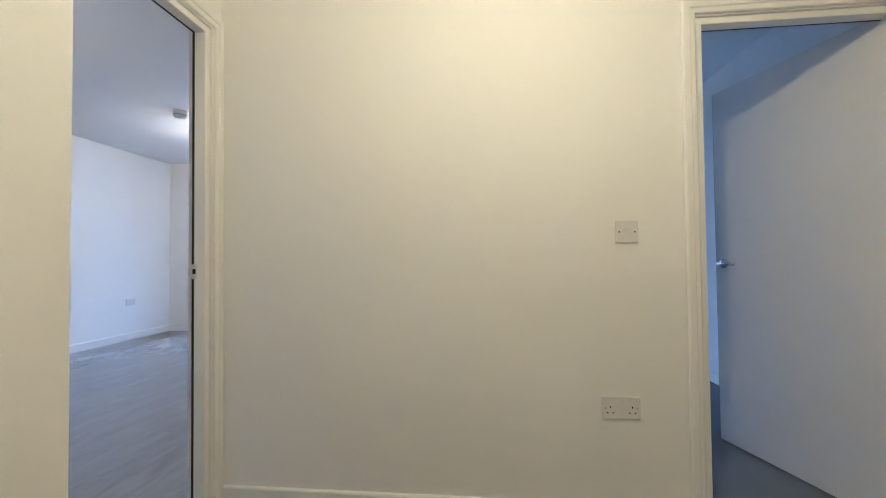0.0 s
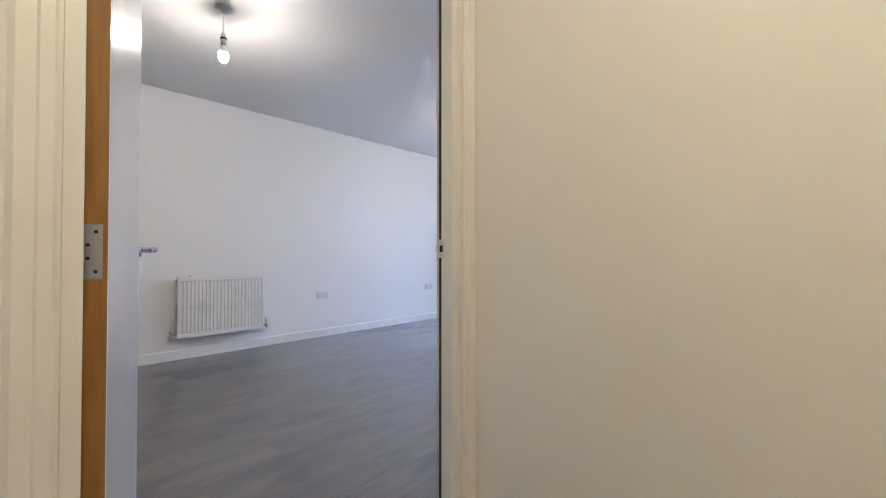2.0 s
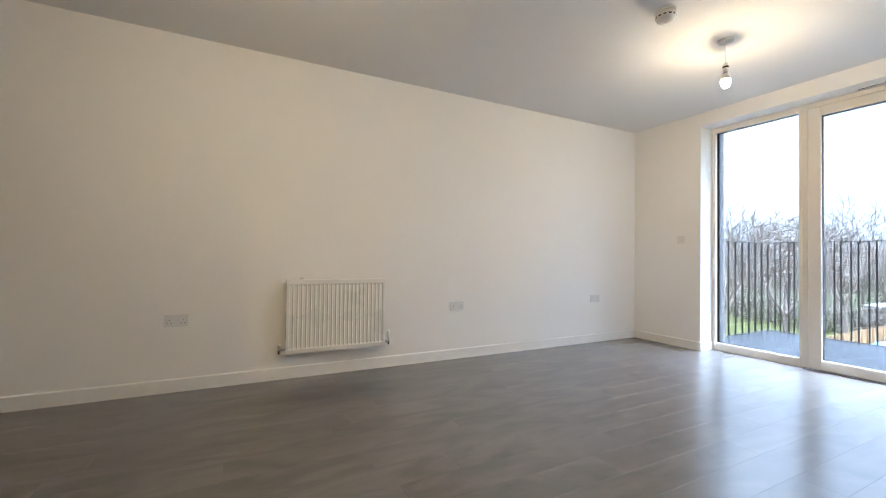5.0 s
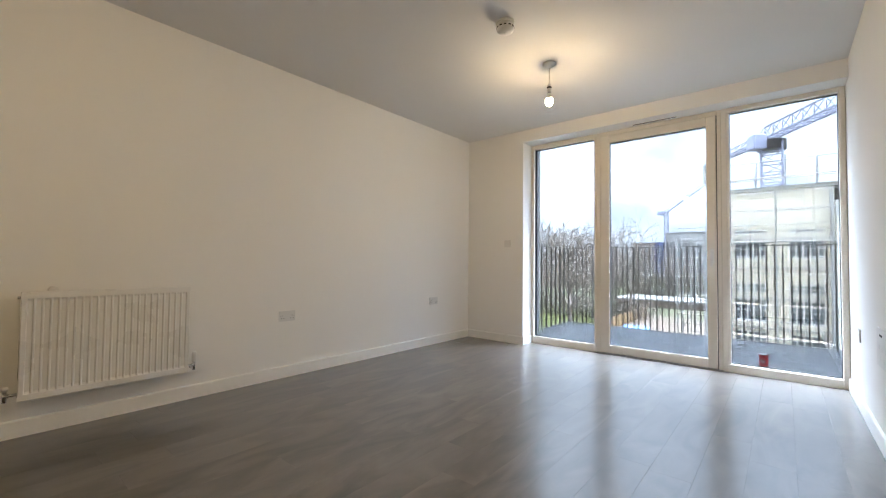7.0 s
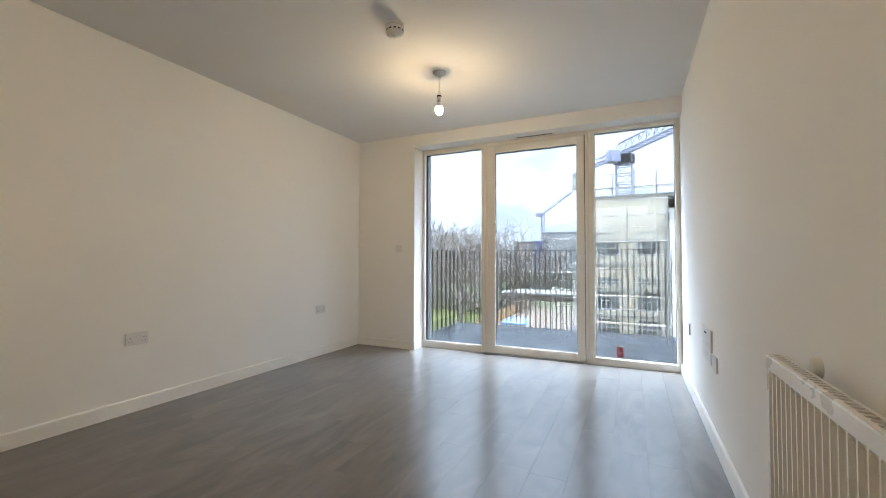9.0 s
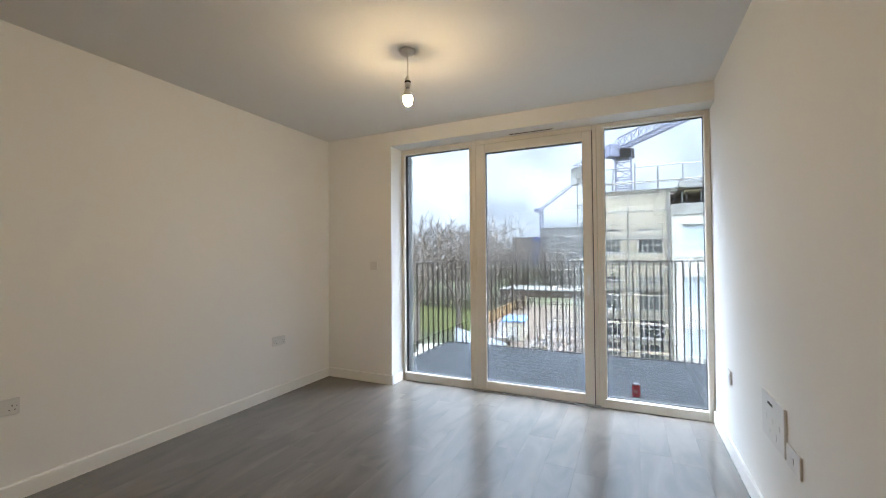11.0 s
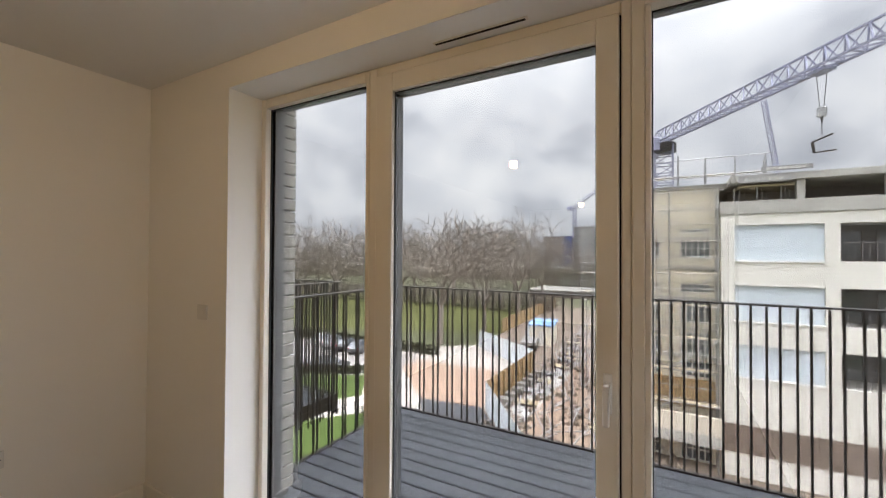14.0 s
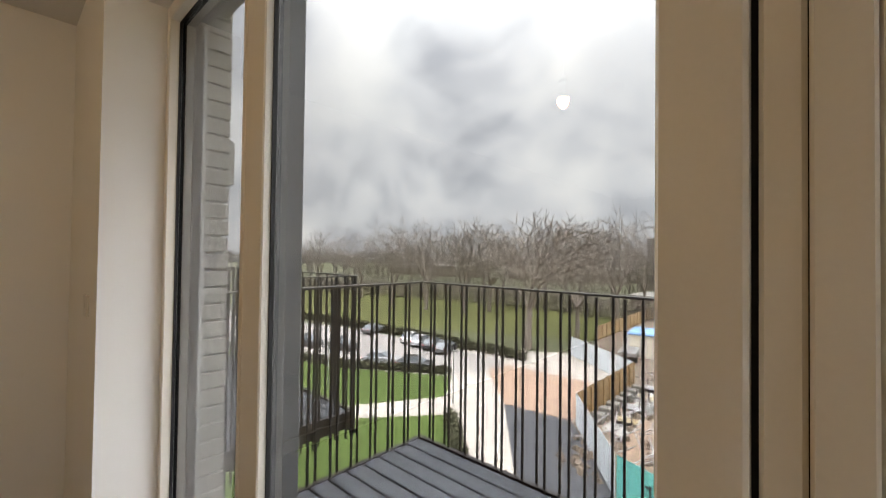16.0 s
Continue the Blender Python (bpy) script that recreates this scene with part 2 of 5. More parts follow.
def prism(points, z0, z1):
    """An upright prism over a plan outline."""
    bm = bmesh.new()
    lo = [bm.verts.new((x, y, z0)) for x, y in points]
    hi = [bm.verts.new((x, y, z1)) for x, y in points]
    bm.faces.new(list(reversed(lo)))
    bm.faces.new(hi)
    for k in range(len(lo)):
        j = (k + 1) % len(lo)
        bm.faces.new((lo[k], lo[j], hi[j], hi[k]))
    return bm


def moved(bm, m):
    bm.transform(m)
    return bm


def setting(name, bm, mat, label, category):
    return tagged(part(name, bm, mat), label, category, kind="structure")


# ---- rooms: living room x 0..3.6, window wall at y 0; hall beyond the wall at x 3.56..3.672 ----
H = 2.573
XR = 3.60
DOOR_Y0, DOOR_Y1 = -5.128, -4.180
F_Y = -4.12
HX = 3.672
PX = 3.564
RET_X, RET_Y = 4.199, -5.243
REVEAL, HEAD = 0.812, 2.428
D2_X0, D2_X1 = 5.676, 6.53
BACK = -7.6


def walls():
    setting("wall_left", block(-0.3, 0, BACK, 0.38, 0, H), M_WALL, "white matt painted plaster wall with a radiator", "wall")
    bm = block(0, REVEAL, 0, 0.355, 0, H)
    cuboid(bm, REVEAL, XR, 0, 0.355, HEAD, H)
    setting("wall_window", bm, M_WALL, "white painted window wall with a deep reveal", "wall")
    setting("wall_right", block(XR, XR + 0.14, -4.08, 0.355, 0, H), M_WALL, "white matt painted wall beside the balcony window", "wall")
    bm = block(PX, HX, DOOR_Y1 + 0.03, F_Y + 0.067, 0, H)
    cuboid(bm, PX, HX, DOOR_Y0 - 0.03, DOOR_Y1 + 0.03, 2.105, H)
    cuboid(bm, PX, HX, RET_Y, DOOR_Y0 - 0.03, 0, H)
    setting("wall_door", bm, M_WALL, "white painted partition with a doorway to the hall", "wall")
    setting("wall_hall_return", block(PX, RET_X, BACK, RET_Y, 0, H), M_WALL, "white painted hall wall that steps forward", "wall")
    bm = block(HX, D2_X0 - 0.03, F_Y, F_Y + 0.11, 0, H)
    cuboid(bm, D2_X0 - 0.03, D2_X1 + 0.03, F_Y, F_Y + 0.11, 2.055, H)
    cuboid(bm, D2_X1 + 0.03, 6.75, F_Y, F_Y + 0.11, 0, H)
    setting("wall_hall", bm, M_WALL, "cream-lit white hall wall with a switch and socket", "wall")
    setting("wall_back", block(-0.3, PX, BACK - 0.15, BACK, 0, H), M_WALL, "white painted back wall", "wall")
    setting("wall_hall_back", block(RET_X, 6.9, BACK - 0.15, BACK, 0, H), M_WALL, "white painted end wall of the hall", "wall")
    setting("wall_east", block(6.75, 6.9, BACK, 0.355, 0, H), M_WALL, "white painted wall of hall and bedroom", "wall")
    bm = block(XR + 0.14, 4.3, 0, 0.355, 0, H)
    cuboid(bm, 6.3, 6.75, 0, 0.355, 0, H)
    cuboid(bm, 4.3, 6.3, 0, 0.355, 0, 0.3)
    cuboid(bm, 4.3, 6.3, 0, 0.355, 2.4, H)
    setting("wall_bedroom_window", bm, M_WALL, "white painted bedroom wall with a window opening", "wall")
    setting("ceiling", block(-0.3, 6.9, BACK - 0.15, 0.355, H, H + 0.25), M_CEIL, "flat white painted ceiling", "ceiling")
    setting("floor_slab", block(-0.3, 6.9, BACK - 0.15, 0.355, -0.3, -0.012), M_CONC, "concrete floor slab under the floor finish", "floor")
    setting("floor_bedroom", block(3.66, 6.75, F_Y + 0.02, 0.0, -0.012, 0.0), M_CARPET, "plain blue-grey bedroom carpet", "floor")
    setting("floor_hall", block(HX, 6.75, BACK, F_Y + 0.02, -0.012, 0.0), M_VINYL, "dark grey-brown wood-look hall floor", "floor")


walls()


def skirting(length):
    """Square skirting with an eased top edge, along +x, face towards -y."""
    bm = bmesh.new()
    prof = [(0, 0), (-0.015, 0), (-0.015, 0.086), (-0.012, 0.092), (-0.006, 0.094), (0, 0.094)]
    a = [bm.verts.new((0, y, z)) for y, z in prof]
    b = [bm.verts.new((length, y, z)) for y, z in prof]
    for k in range(len(prof)):
        j = (k + 1) % len(prof)
        bm.faces.new((a[k], a[j], b[j], b[k]))
    bm.faces.new(a)
    bm.faces.new(list(reversed(b)))
    return bm


def skirtings():
    # place, turn, length: the face looks to the left-hand normal of the run
    runs = [((0, BACK, 0), 90, -BACK - 0.016), ((0.0, 0, 0), 0, REVEAL + 0.015), ((REVEAL, 0.0, 0), 90, 0.195),
            ((XR, 0.196, 0), -90, 4.24), ((HX + 0.019, F_Y, 0), 0, D2_X0 - 0.061 - HX - 0.019), ((6.75, 0, 0), -90, 4.0)]
    for at, turn, ln in runs:
        ob = setting("baseboard", skirting(ln), M_TRIM, "white satin skirting board along the wall", "baseboard")
        ob.matrix_basis = pose(*at, 0, 0, turn)


skirtings()


# ---- window wall: fixed light, balcony door, fixed light ----
def frame_of(x0, x1, z0, z1, w, y0, y1, bevel, bottom=None, top=None, right=None):
    """Four mitred-looking members round an opening, butted end to end."""
    b, t, v = (bottom or w), (top or w), (right or w)
    bm = cuboid(bmesh.new(), x0, x0 + w, y0, y1, z0, z1, bevel)
    cuboid(bm, x1 - v, x1, y0, y1, z0, z1, bevel)
    cuboid(bm, x0 + w, x1 - v, y0, y1, z0, z0 + b, bevel)
    cuboid(bm, x0 + w, x1 - v, y0, y1, z1 - t, z1, bevel)
    return bm


def pane_of(parent, x0, x1, z0, z1, y):
    p = part("pane", block(x0, x1, y, y + 0.006, z0, z1), M_GLASS, parent, "double glazing with a grey tint that dims the outdoors")
    # no shadow, so daylight enters the room past the dimming tint
    p.visible_shadow = False
    gasket = frame_of(x0 - 0.002, x1 + 0.002, z0 - 0.002, z1 + 0.002, 0.009, y - 0.012, y - 0.002, 0)
    part("gasket", gasket, M_SEAL, parent, "black glazing gasket")


def glazing():
    yf = 0.20
    w1 = thing("window_1", "tall fixed window light in a cream painted frame", "window", kind="structure")
    part("window_frame", frame_of(0.814, 1.615, 0.0, 2.426, 0.038, yf, yf + 0.044, 0.004, bottom=0.082, top=0.055, right=0.024), M_FRAME, w1)
    part("outer_frame", frame_of(0.816, 1.615, 0.0, 2.426, 0.050, yf + 0.056, yf + 0.125, 0.003, bottom=0.070, top=0.044, right=0.024), M_ALU, w1, "dark grey aluminium outer cladding")
    pane_of(w1, 0.849, 1.594, 0.079, 2.373, yf + 0.047)
    d = thing("door_1", "closed cream framed glazed balcony door", "door", kind="structure")
    # fixed frame members beside and over the sash
    bm = block(1.616, 1.660, yf, yf + 0.06, 0, 2.426, 0.004)
    cuboid(bm, 2.735, 2.768, yf, yf + 0.06, 0, 2.426, 0.004)
    cuboid(bm, 1.661, 2.734, yf, yf + 0.06, 2.384, 2.426, 0.003)
    cuboid(bm, 1.661, 2.734, yf + 0.015, yf + 0.06, 0.0, 0.012)
    part("door_frame", bm, M_FRAME, d)
    bm = frame_of(1.665, 2.729, 0.014, 2.378, 0.095, yf - 0.014, yf + 0.016, 0.004, bottom=0.086, top=0.084, right=0.076)
    sash = part("sash", bm, M_FRAME, d)
    # black strip paints the shade in the gap round the sash
    part("rebate_shadow_gap", frame_of(1.660, 2.735, 0.010, 2.382, 0.006, yf + 0.012, yf + 0.05, 0), M_SEAL, d, "black strip for the shaded gap round the sash")
    pane_of(d, 1.757, 2.656, 0.097, 2.297, yf + 0.020)
    part("outer_sash", frame_of(1.665, 2.729, 0.014, 2.378, 0.074, yf + 0.028, yf + 0.110, 0.004), M_ALU, d, "dark grey aluminium outer sash")
    bm = block(1.616, 1.663, yf + 0.072, yf + 0.125, 0, 2.426, 0.003)
    cuboid(bm, 2.731, 2.768, yf + 0.072, yf + 0.125, 0, 2.426, 0.003)
    cuboid(bm, 1.664, 2.730, yf + 0.072, yf + 0.125, 2.380, 2.426, 0.003)
    part("outer_frame", bm, M_ALU, d, "dark grey aluminium outer frame")
    part("threshold", block(1.62, 2.78, yf - 0.035, yf + 0.014, 0.0, 0.010, 0.003), M_ALU, d, "low metal threshold")
    # lever handle on the closing stile
    h = part("door_handle", block(2.678, 2.708, yf - 0.021, yf - 0.012, 0.985, 1.125, 0.004, 2), M_PLASTIC, d, "white lever handle")
    bm = rod(bmesh.new(), (2.693, yf - 0.020, 1.085), (2.693, yf - 0.058, 1.085), 0.011, 0.010, 12)
    part("spindle", bm, M_PLASTIC, h)
    bm = block(2.682, 2.704, yf - 0.070, yf - 0.052, 0.955, 1.098, 0.007, 3)
    part("lever", bm, M_PLASTIC, h)
    w2 = thing("window_2", "wide fixed window light in a cream painted frame", "window", kind="structure")
    part("window_frame", frame_of(2.769, 3.598, 0.0, 2.426, 0.040, yf - 0.006, yf + 0.06, 0.003, bottom=0.072, top=0.038), M_FRAME, w2)
    part("mullion_face", block(2.809, 2.829, yf, yf + 0.06, 0.072, 2.388, 0.003), M_FRAME, w2)
    part("outer_frame", frame_of(2.769, 3.60, 0.0, 2.426, 0.036, yf + 0.072, yf + 0.125, 0.003, bottom=0.062, top=0.030), M_ALU, w2, "dark grey aluminium outer cladding")
    pane_of(w2, 2.826, 3.560, 0.070, 2.390, yf + 0.062)
    bm = block(1.600, 1.630, yf + 0.0605, yf + 0.0715, 0.0, 2.426)
    cuboid(bm, 2.750, 2.790, yf + 0.0605, yf + 0.0715, 0.0, 2.426)
    part("mullion_core", bm, M_SEAL, d)
    w3 = thing("window_3", "white framed bedroom window", "window", kind="structure")
    part("window_frame", frame_of(4.302, 6.298, 0.302, 2.398, 0.07, 0.22, 0.30, 0.004), M_FRAME, w3)
    pane_of(w3, 4.37, 6.23, 0.37, 2.33, 0.28)
    v = thing("trickle_vent", "slim slotted trickle vent in the window head", "vent", (2.215, 0.14, HEAD))
    part("vent_body", block(-0.205, 0.205, -0.012, 0.012, -0.006, 0.0, 0.002), M_FRAME, v)
    part("slot", block(-0.195, 0.195, -0.006, 0.004, -0.0085, -0.006), M_DARK, v, "dark vent slot")


glazing()


# ---- interior doors ----
def lining(name, label, width, depth, head):
    """Door lining along +x from 0 to width, wall from y 0 (hall face) to depth; with stops, seal and hall-side architraves."""
    d = thing(name, label, "door frame", kind="structure")
    j = 0.028
    bm = block(-j, 0, 0, depth, 0, head + j)
    cuboid(bm, width, width + j, 0, depth, 0, head + j)
    cuboid(bm, 0, width, 0, depth, head, head + j)
    part("lining", bm, M_TRIM, d)
    s0, s1, st = 0.012, depth - 0.046, 0.028
    bm = block(0, st, s0, s1, 0, head - st, 0.002)
    cuboid(bm, width - st, width, s0, s1, 0, head - st, 0.002)
    cuboid(bm, 0, width, s0, s1, head - st, head, 0.002)
    part("stop", bm, M_TRIM, d)
    bm = block(0.0, 0.026, s1, s1 + 0.011, 0, head - 0.026)
    cuboid(bm, width - 0.026, width, s1, s1 + 0.011, 0, head - 0.026)
    cuboid(bm, 0.0, width, s1, s1 + 0.011, head - 0.026, head)
    part("seal", bm, M_SEAL, d, "black smoke seal")
    for side in (-1, 1, 0):
        bm = bmesh.new()
        prof = [(0.006, 0), (0.006, -0.010), (0.010, -0.013), (0.026, -0.013), (0.030, -0.018), (0.052, -0.018), (0.060, -0.012), (0.060, 0)]
        if side:
            x0 = 0 if side < 0 else width
            lo = [bm.verts.new((x0 + side * u, v, 0)) for u, v in prof]
            hi = [bm.verts.new((x0 + side * u, v, head + u)) for u, v in prof]
        else:
            lo = [bm.verts.new((-u, v, head + u)) for u, v in prof]
            hi = [bm.verts.new((width + u, v, head + u)) for u, v in prof]
        for k in range(len(prof)):
            q = (k + 1) % len(prof)
            bm.faces.new((lo[k], lo[q], hi[q], hi[k]))
        bm.faces.new(lo)
        bm.faces.new(list(reversed(hi)))
        part("architrave", bm, M_TRIM, d, "moulded white architrave")
    return d


def lever_handle(parent, x, y, z, side, reach):
    """Round rose and a cranked lever, on the face that looks to side*y; the lever points along reach*x."""
    bm = lathe([(0.026, 0), (0.026, 0.006), (0.023, 0.010), (0.010, 0.011), (0.010, 0.045), (0.0001, 0.046)], 20)
    moved(bm, Matrix.Translation((x, y, z)) @ Matrix.Rotation(radians(-90 * side), 4, "X"))
    h = part("door_handle", bm, M_CHROME, parent, "chrome lever handle on a round rose", True)
    bm = rod(bmesh.new(), (x, y + side * 0.045, z), (x + reach * 0.105, y + side * 0.050, z), 0.0095, 0.0085, 14)
    part("lever", bm, M_CHROME, h, "", True)
    bm = lathe([(0.0001, -0.001), (0.009, 0.0), (0.0085, 0.010), (0.0001, 0.011)], 14)
    moved(bm, Matrix.Translation((x + reach * 0.103, y + side * 0.050, z)) @ Matrix.Rotation(radians(90 * reach), 4, "Y"))
    part("lever_end", bm, M_CHROME, h, "", True)


def leaf(name, label, at, turn, width, height, hand):
    """A flush leaf that runs along +x from its hinge edge; thickness from y 0 to hand*0.044."""
    d = thing(name, label, "door", at, kind="structure", turn=turn)
    t = 0.044 * hand
    part("leaf", block(0.0016, width - 0.0016, min(0, t), max(0, t), 0.006, height, 0.0012), M_DOOR, d, "flush white lacquered leaf")
    e = block(0.0, 0.0016, min(0, t) + 0.001, max(0, t) - 0.001, 0.006, height)
    part("hinge_edge", e, M_EDGE, d, "bare oak lipping")
    e = block(width - 0.0016, width, min(0, t) + 0.001, max(0, t) - 0.001, 0.006, height)
    part("lock_edge", e, M_EDGE, d, "bare oak lipping")
    for z in (0.22, 1.01, 1.82):
        g = part("hinge", block(-0.0016, 0.0004, 0.008 * hand, 0.036 * hand, z - 0.05, z + 0.05, 0.0006), M_STEEL, d, "grey steel butt hinge")
        bm = bmesh.new()
        for k in range(5):
            rod(bm, (-0.006, 0.048 * hand, z - 0.05 + k * 0.02), (-0.006, 0.048 * hand, z - 0.0315 + k * 0.02), 0.006, None, 12)
        part("knuckle", bm, M_STEEL, g, "", True)
        for dz, dy in ((-0.036, 0.012), (-0.012, 0.026), (0.012, 0.026), (0.036, 0.012)):
            part("screw", rod(bmesh.new(), (-0.0026, (0.008 + dy * 0.8) * hand, z + dz), (-0.0012, (0.008 + dy * 0.8) * hand, z + dz), 0.0032, None, 8), M_DARK, g)
    lever_handle(d, width - 0.055, max(0, t), 1.022, 1, -1)
    lever_handle(d, width - 0.055, min(0, t), 1.022, -1, -1)
    return d


def interior_doors():
    f = lining("door_frame_1", "white door lining between hall and living room", DOOR_Y1 - DOOR_Y0, HX - PX, 2.075)
    # local +x runs along world +y, local +y runs into the living room
    f.matrix_basis = pose(HX, DOOR_Y0, 0, 0, 0, 90)
    # strike plate on the closing jamb
    w = DOOR_Y1 - DOOR_Y0
    s = part("strike_plate", block(w - 0.0305, w - 0.028, 0.046, 0.074, 0.995, 1.055, 0.0009, 2), M_PLASTIC, f, "pale steel strike plate")
    part("lip", block(w - 0.0030, w + 0.0005, 0.0742, 0.1085, 1.011, 1.039, 0.001), M_PLASTIC, s)
    part("latch_hole", block(w - 0.0309, w - 0.0303, 0.052, 0.066, 1.014, 1.036), M_DARK, s, "dark latch hole")
    for z in (1.003, 1.047):
        part("screw", rod(bmesh.new(), (w - 0.0312, 0.059, z), (w - 0.0302, 0.059, z), 0.0028, None, 10), M_STEEL, s)
    # leaf swung into the living room, about 77 degrees open; its hall face looks to +y
    leaf("door_2", "white flush door standing open into the room", (3.581, -5.059, 0), 180 - 12.6, 0.886, 2.068, 1)
    f2 = lining("door_frame_2", "white door lining between hall and bedroom", D2_X1 - D2_X0, 0.11, 2.022)
    f2.matrix_basis = pose(D2_X0, F_Y, 0)
    leaf("door_3", "white flush bedroom door standing open", (6.420, F_Y + 0.020, 0), 105.7, 0.862, 2.02, -1)


interior_doors()


# ---- radiators, sockets, lamps ----
def radiator(label, length, height, at, turn):
    """Compact panel radiator. Local: back on the wall at y 0, face towards -y, base at z 0."""
    r = thing("radiator", label, "radiator", at, "panel radiators", turn=turn)
    pitch, yf = 0.0333, -0.102
    n = int(length / pitch) - 1
    margin = (length - n * pitch) / 2
    us, ds = [0.0, 0.004], [0.004, 0.0]
    for k in range(n):
        u = margin + k * pitch
        for f, d in ((0.07, 0), (0.15, 0.7), (0.22, 1), (0.78, 1), (0.85, 0.7), (0.93, 0)):
            us.append(u + f * pitch)
            ds.append(d * 0.009)
    us += [length - 0.004, length]
    ds += [0.0, 0.004]
    vs = [(0.0, 0.0, 0.004), (0.003, 0.0, 0.0), (0.034, 0.0, 0.0), (0.040, 0.5, 0), (0.048, 1.0, 0), (height - 0.048, 1.0, 0), (height - 0.040, 0.5, 0), (height - 0.034, 0, 0), (height - 0.003, 0, 0), (height, 0, 0.004)]
    bm = bmesh.new()
    grid = [[bm.verts.new((u, yf + d * k + e, z)) for u, d in zip(us, ds)] for z, k, e in vs]
    for lo, hi in zip(grid, grid[1:]):
        for k in range(len(us) - 1):
            bm.faces.new((lo[k], lo[k + 1], hi[k + 1], hi[k]))
    part("front_panel", bm, M_RAD, r, "ribbed white enamelled panel")
    part("back_panel", block(0.004, length - 0.004, -0.074, -0.064, 0.012, height - 0.012, 0.004, 2), M_RAD, r)
    part("body_shell", block(0.008, length - 0.008, yf + 0.012, yf + 0.018, 0.01, height - 0.012), M_RAD, r)
    for x0 in (0.0, length - 0.002):
        part("side_cover", block(x0, x0 + 0.002, yf + 0.004, -0.064, 0.02, height - 0.001), M_RAD, r)
    bm = block(0.0, length, yf + 0.003, yf + 0.012, height - 0.001, height + 0.002)
    cuboid(bm, 0.0, length, -0.070, -0.064, height - 0.001, height + 0.002)
    m = int(length / 0.022)
    for k in range(m + 1):
        x = min(k * length / m, length - 0.006)
        cuboid(bm, x, x + 0.006, yf + 0.012, -0.070, height - 0.001, height + 0.002)
    part("top_grille", bm, M_RAD, r, "slotted top grille")
    for x in (0.12, length - 0.12):
        part("bracket", block(x - 0.012, x + 0.012, -0.064, 0.0, 0.05, height - 0.06), M_RAD, r)
    for x, d in ((0, -1), (length, 1)):
        bm = rod(bmesh.new(), (x, -0.066, 0.035), (x + d * 0.045, -0.066, 0.035), 0.009, None, 12)
        rod(bm, (x + d * 0.030, -0.066, 0.035), (x + d * 0.048, -0.066, 0.035), 0.013, None, 6)
        rod(bm, (x + d * 0.045, -0.066, 0.060), (x + d * 0.045, -0.066, 0.002), 0.010, None, 12)
        rod(bm, (x + d * 0.045, -0.066, 0.012), (x + d * 0.045, 0.0, 0.008), 0.0075, None, 12)
        v = part("valve", bm, M_CHROME, r, "chrome valve", True)
        top = 0.125 if d > 0 else 0.080
        bm = lathe([(0.010, 0.058), (0.0145, 0.062), (0.0150, top - 0.02), (0.0135, top), (0.0001, top + 0.001)], 16)
        part("valve_cap", moved(bm, Matrix.Translation((x + d * 0.045, -0.066, 0))), M_PLASTIC, v, "white valve cap", True)
    bm = rod(bmesh.new(), (0.0, -0.070, height - 0.03), (-0.012, -0.070, height - 0.03), 0.008, None, 10)
    part("bleed_valve", bm, M_CHROME, r)
    bm = lathe([(0.024, -0.008), (0.024, 0.006), (0.020, 0.010), (0.0001, 0.011)], 18)
    moved(bm, Matrix.Translation((0.13, -0.040, height + 0.002)) @ Matrix.Rotation(radians(90), 4, "X"))
    part("bracket_cap", bm, M_PLASTIC, r, "round white bracket cap", True)
    return r


def socket_plate(name, label, category, at, turn, w, kind_of, mat, group=""):
    """A wall accessory; back at y 0, face towards -y, centred on at."""
    s = thing(name, label, category, at, group, turn=turn)
    h = 0.086
    part("plate", block(-w / 2, w / 2, -0.0095, 0, -h / 2, h / 2, 0.0025, 2), mat, s)
    if kind_of == "double":
        for c in (-0.042, 0.042):
            part("rocker", block(c * 0.42 - 0.0055, c * 0.42 + 0.0055, -0.0125, -0.0092, 0.012, 0.030, 0.0015), mat, s)
            for dx, dz, a, b in ((0, 0.012, 0.002, 0.004), (-0.011, -0.010, 0.0033, 0.0022), (0.011, -0.010, 0.0033, 0.0022)):
                part("pin_hole", block(c + dx - a, c + dx + a, -0.0099, -0.0093, dz - b - 0.008, dz + b - 0.008), M_DARK, s, "dark pin hole")
        for x in (-0.060, 0.060):
            part("screw", rod(bmesh.new(), (x, -0.0102, 0), (x, -0.0093, 0), 0.0032, None, 10), M_STEEL, s)
    elif kind_of == "spur":
        part("flex_cover", block(-0.011, 0.011, -0.0118, -0.0092, -0.012, 0.012, 0.002), mat, s)
        for x in (-0.030, 0.030):
            part("screw", rod(bmesh.new(), (x, -0.0102, 0), (x, -0.0093, 0), 0.0032, None, 10), M_DARK, s)
    elif kind_of == "media":
        for x in (-0.05, 0.0, 0.05):
            part("outlet", rod(bmesh.new(), (x, -0.0125, 0.01), (x, -0.0093, 0.01), 0.007, None, 14), M_STEEL, s, "steel aerial outlet")
    else:
        part("insert", block(-0.012, 0.012, -0.0112, -0.0092, -0.012, 0.012, 0.001), mat, s)
    return s


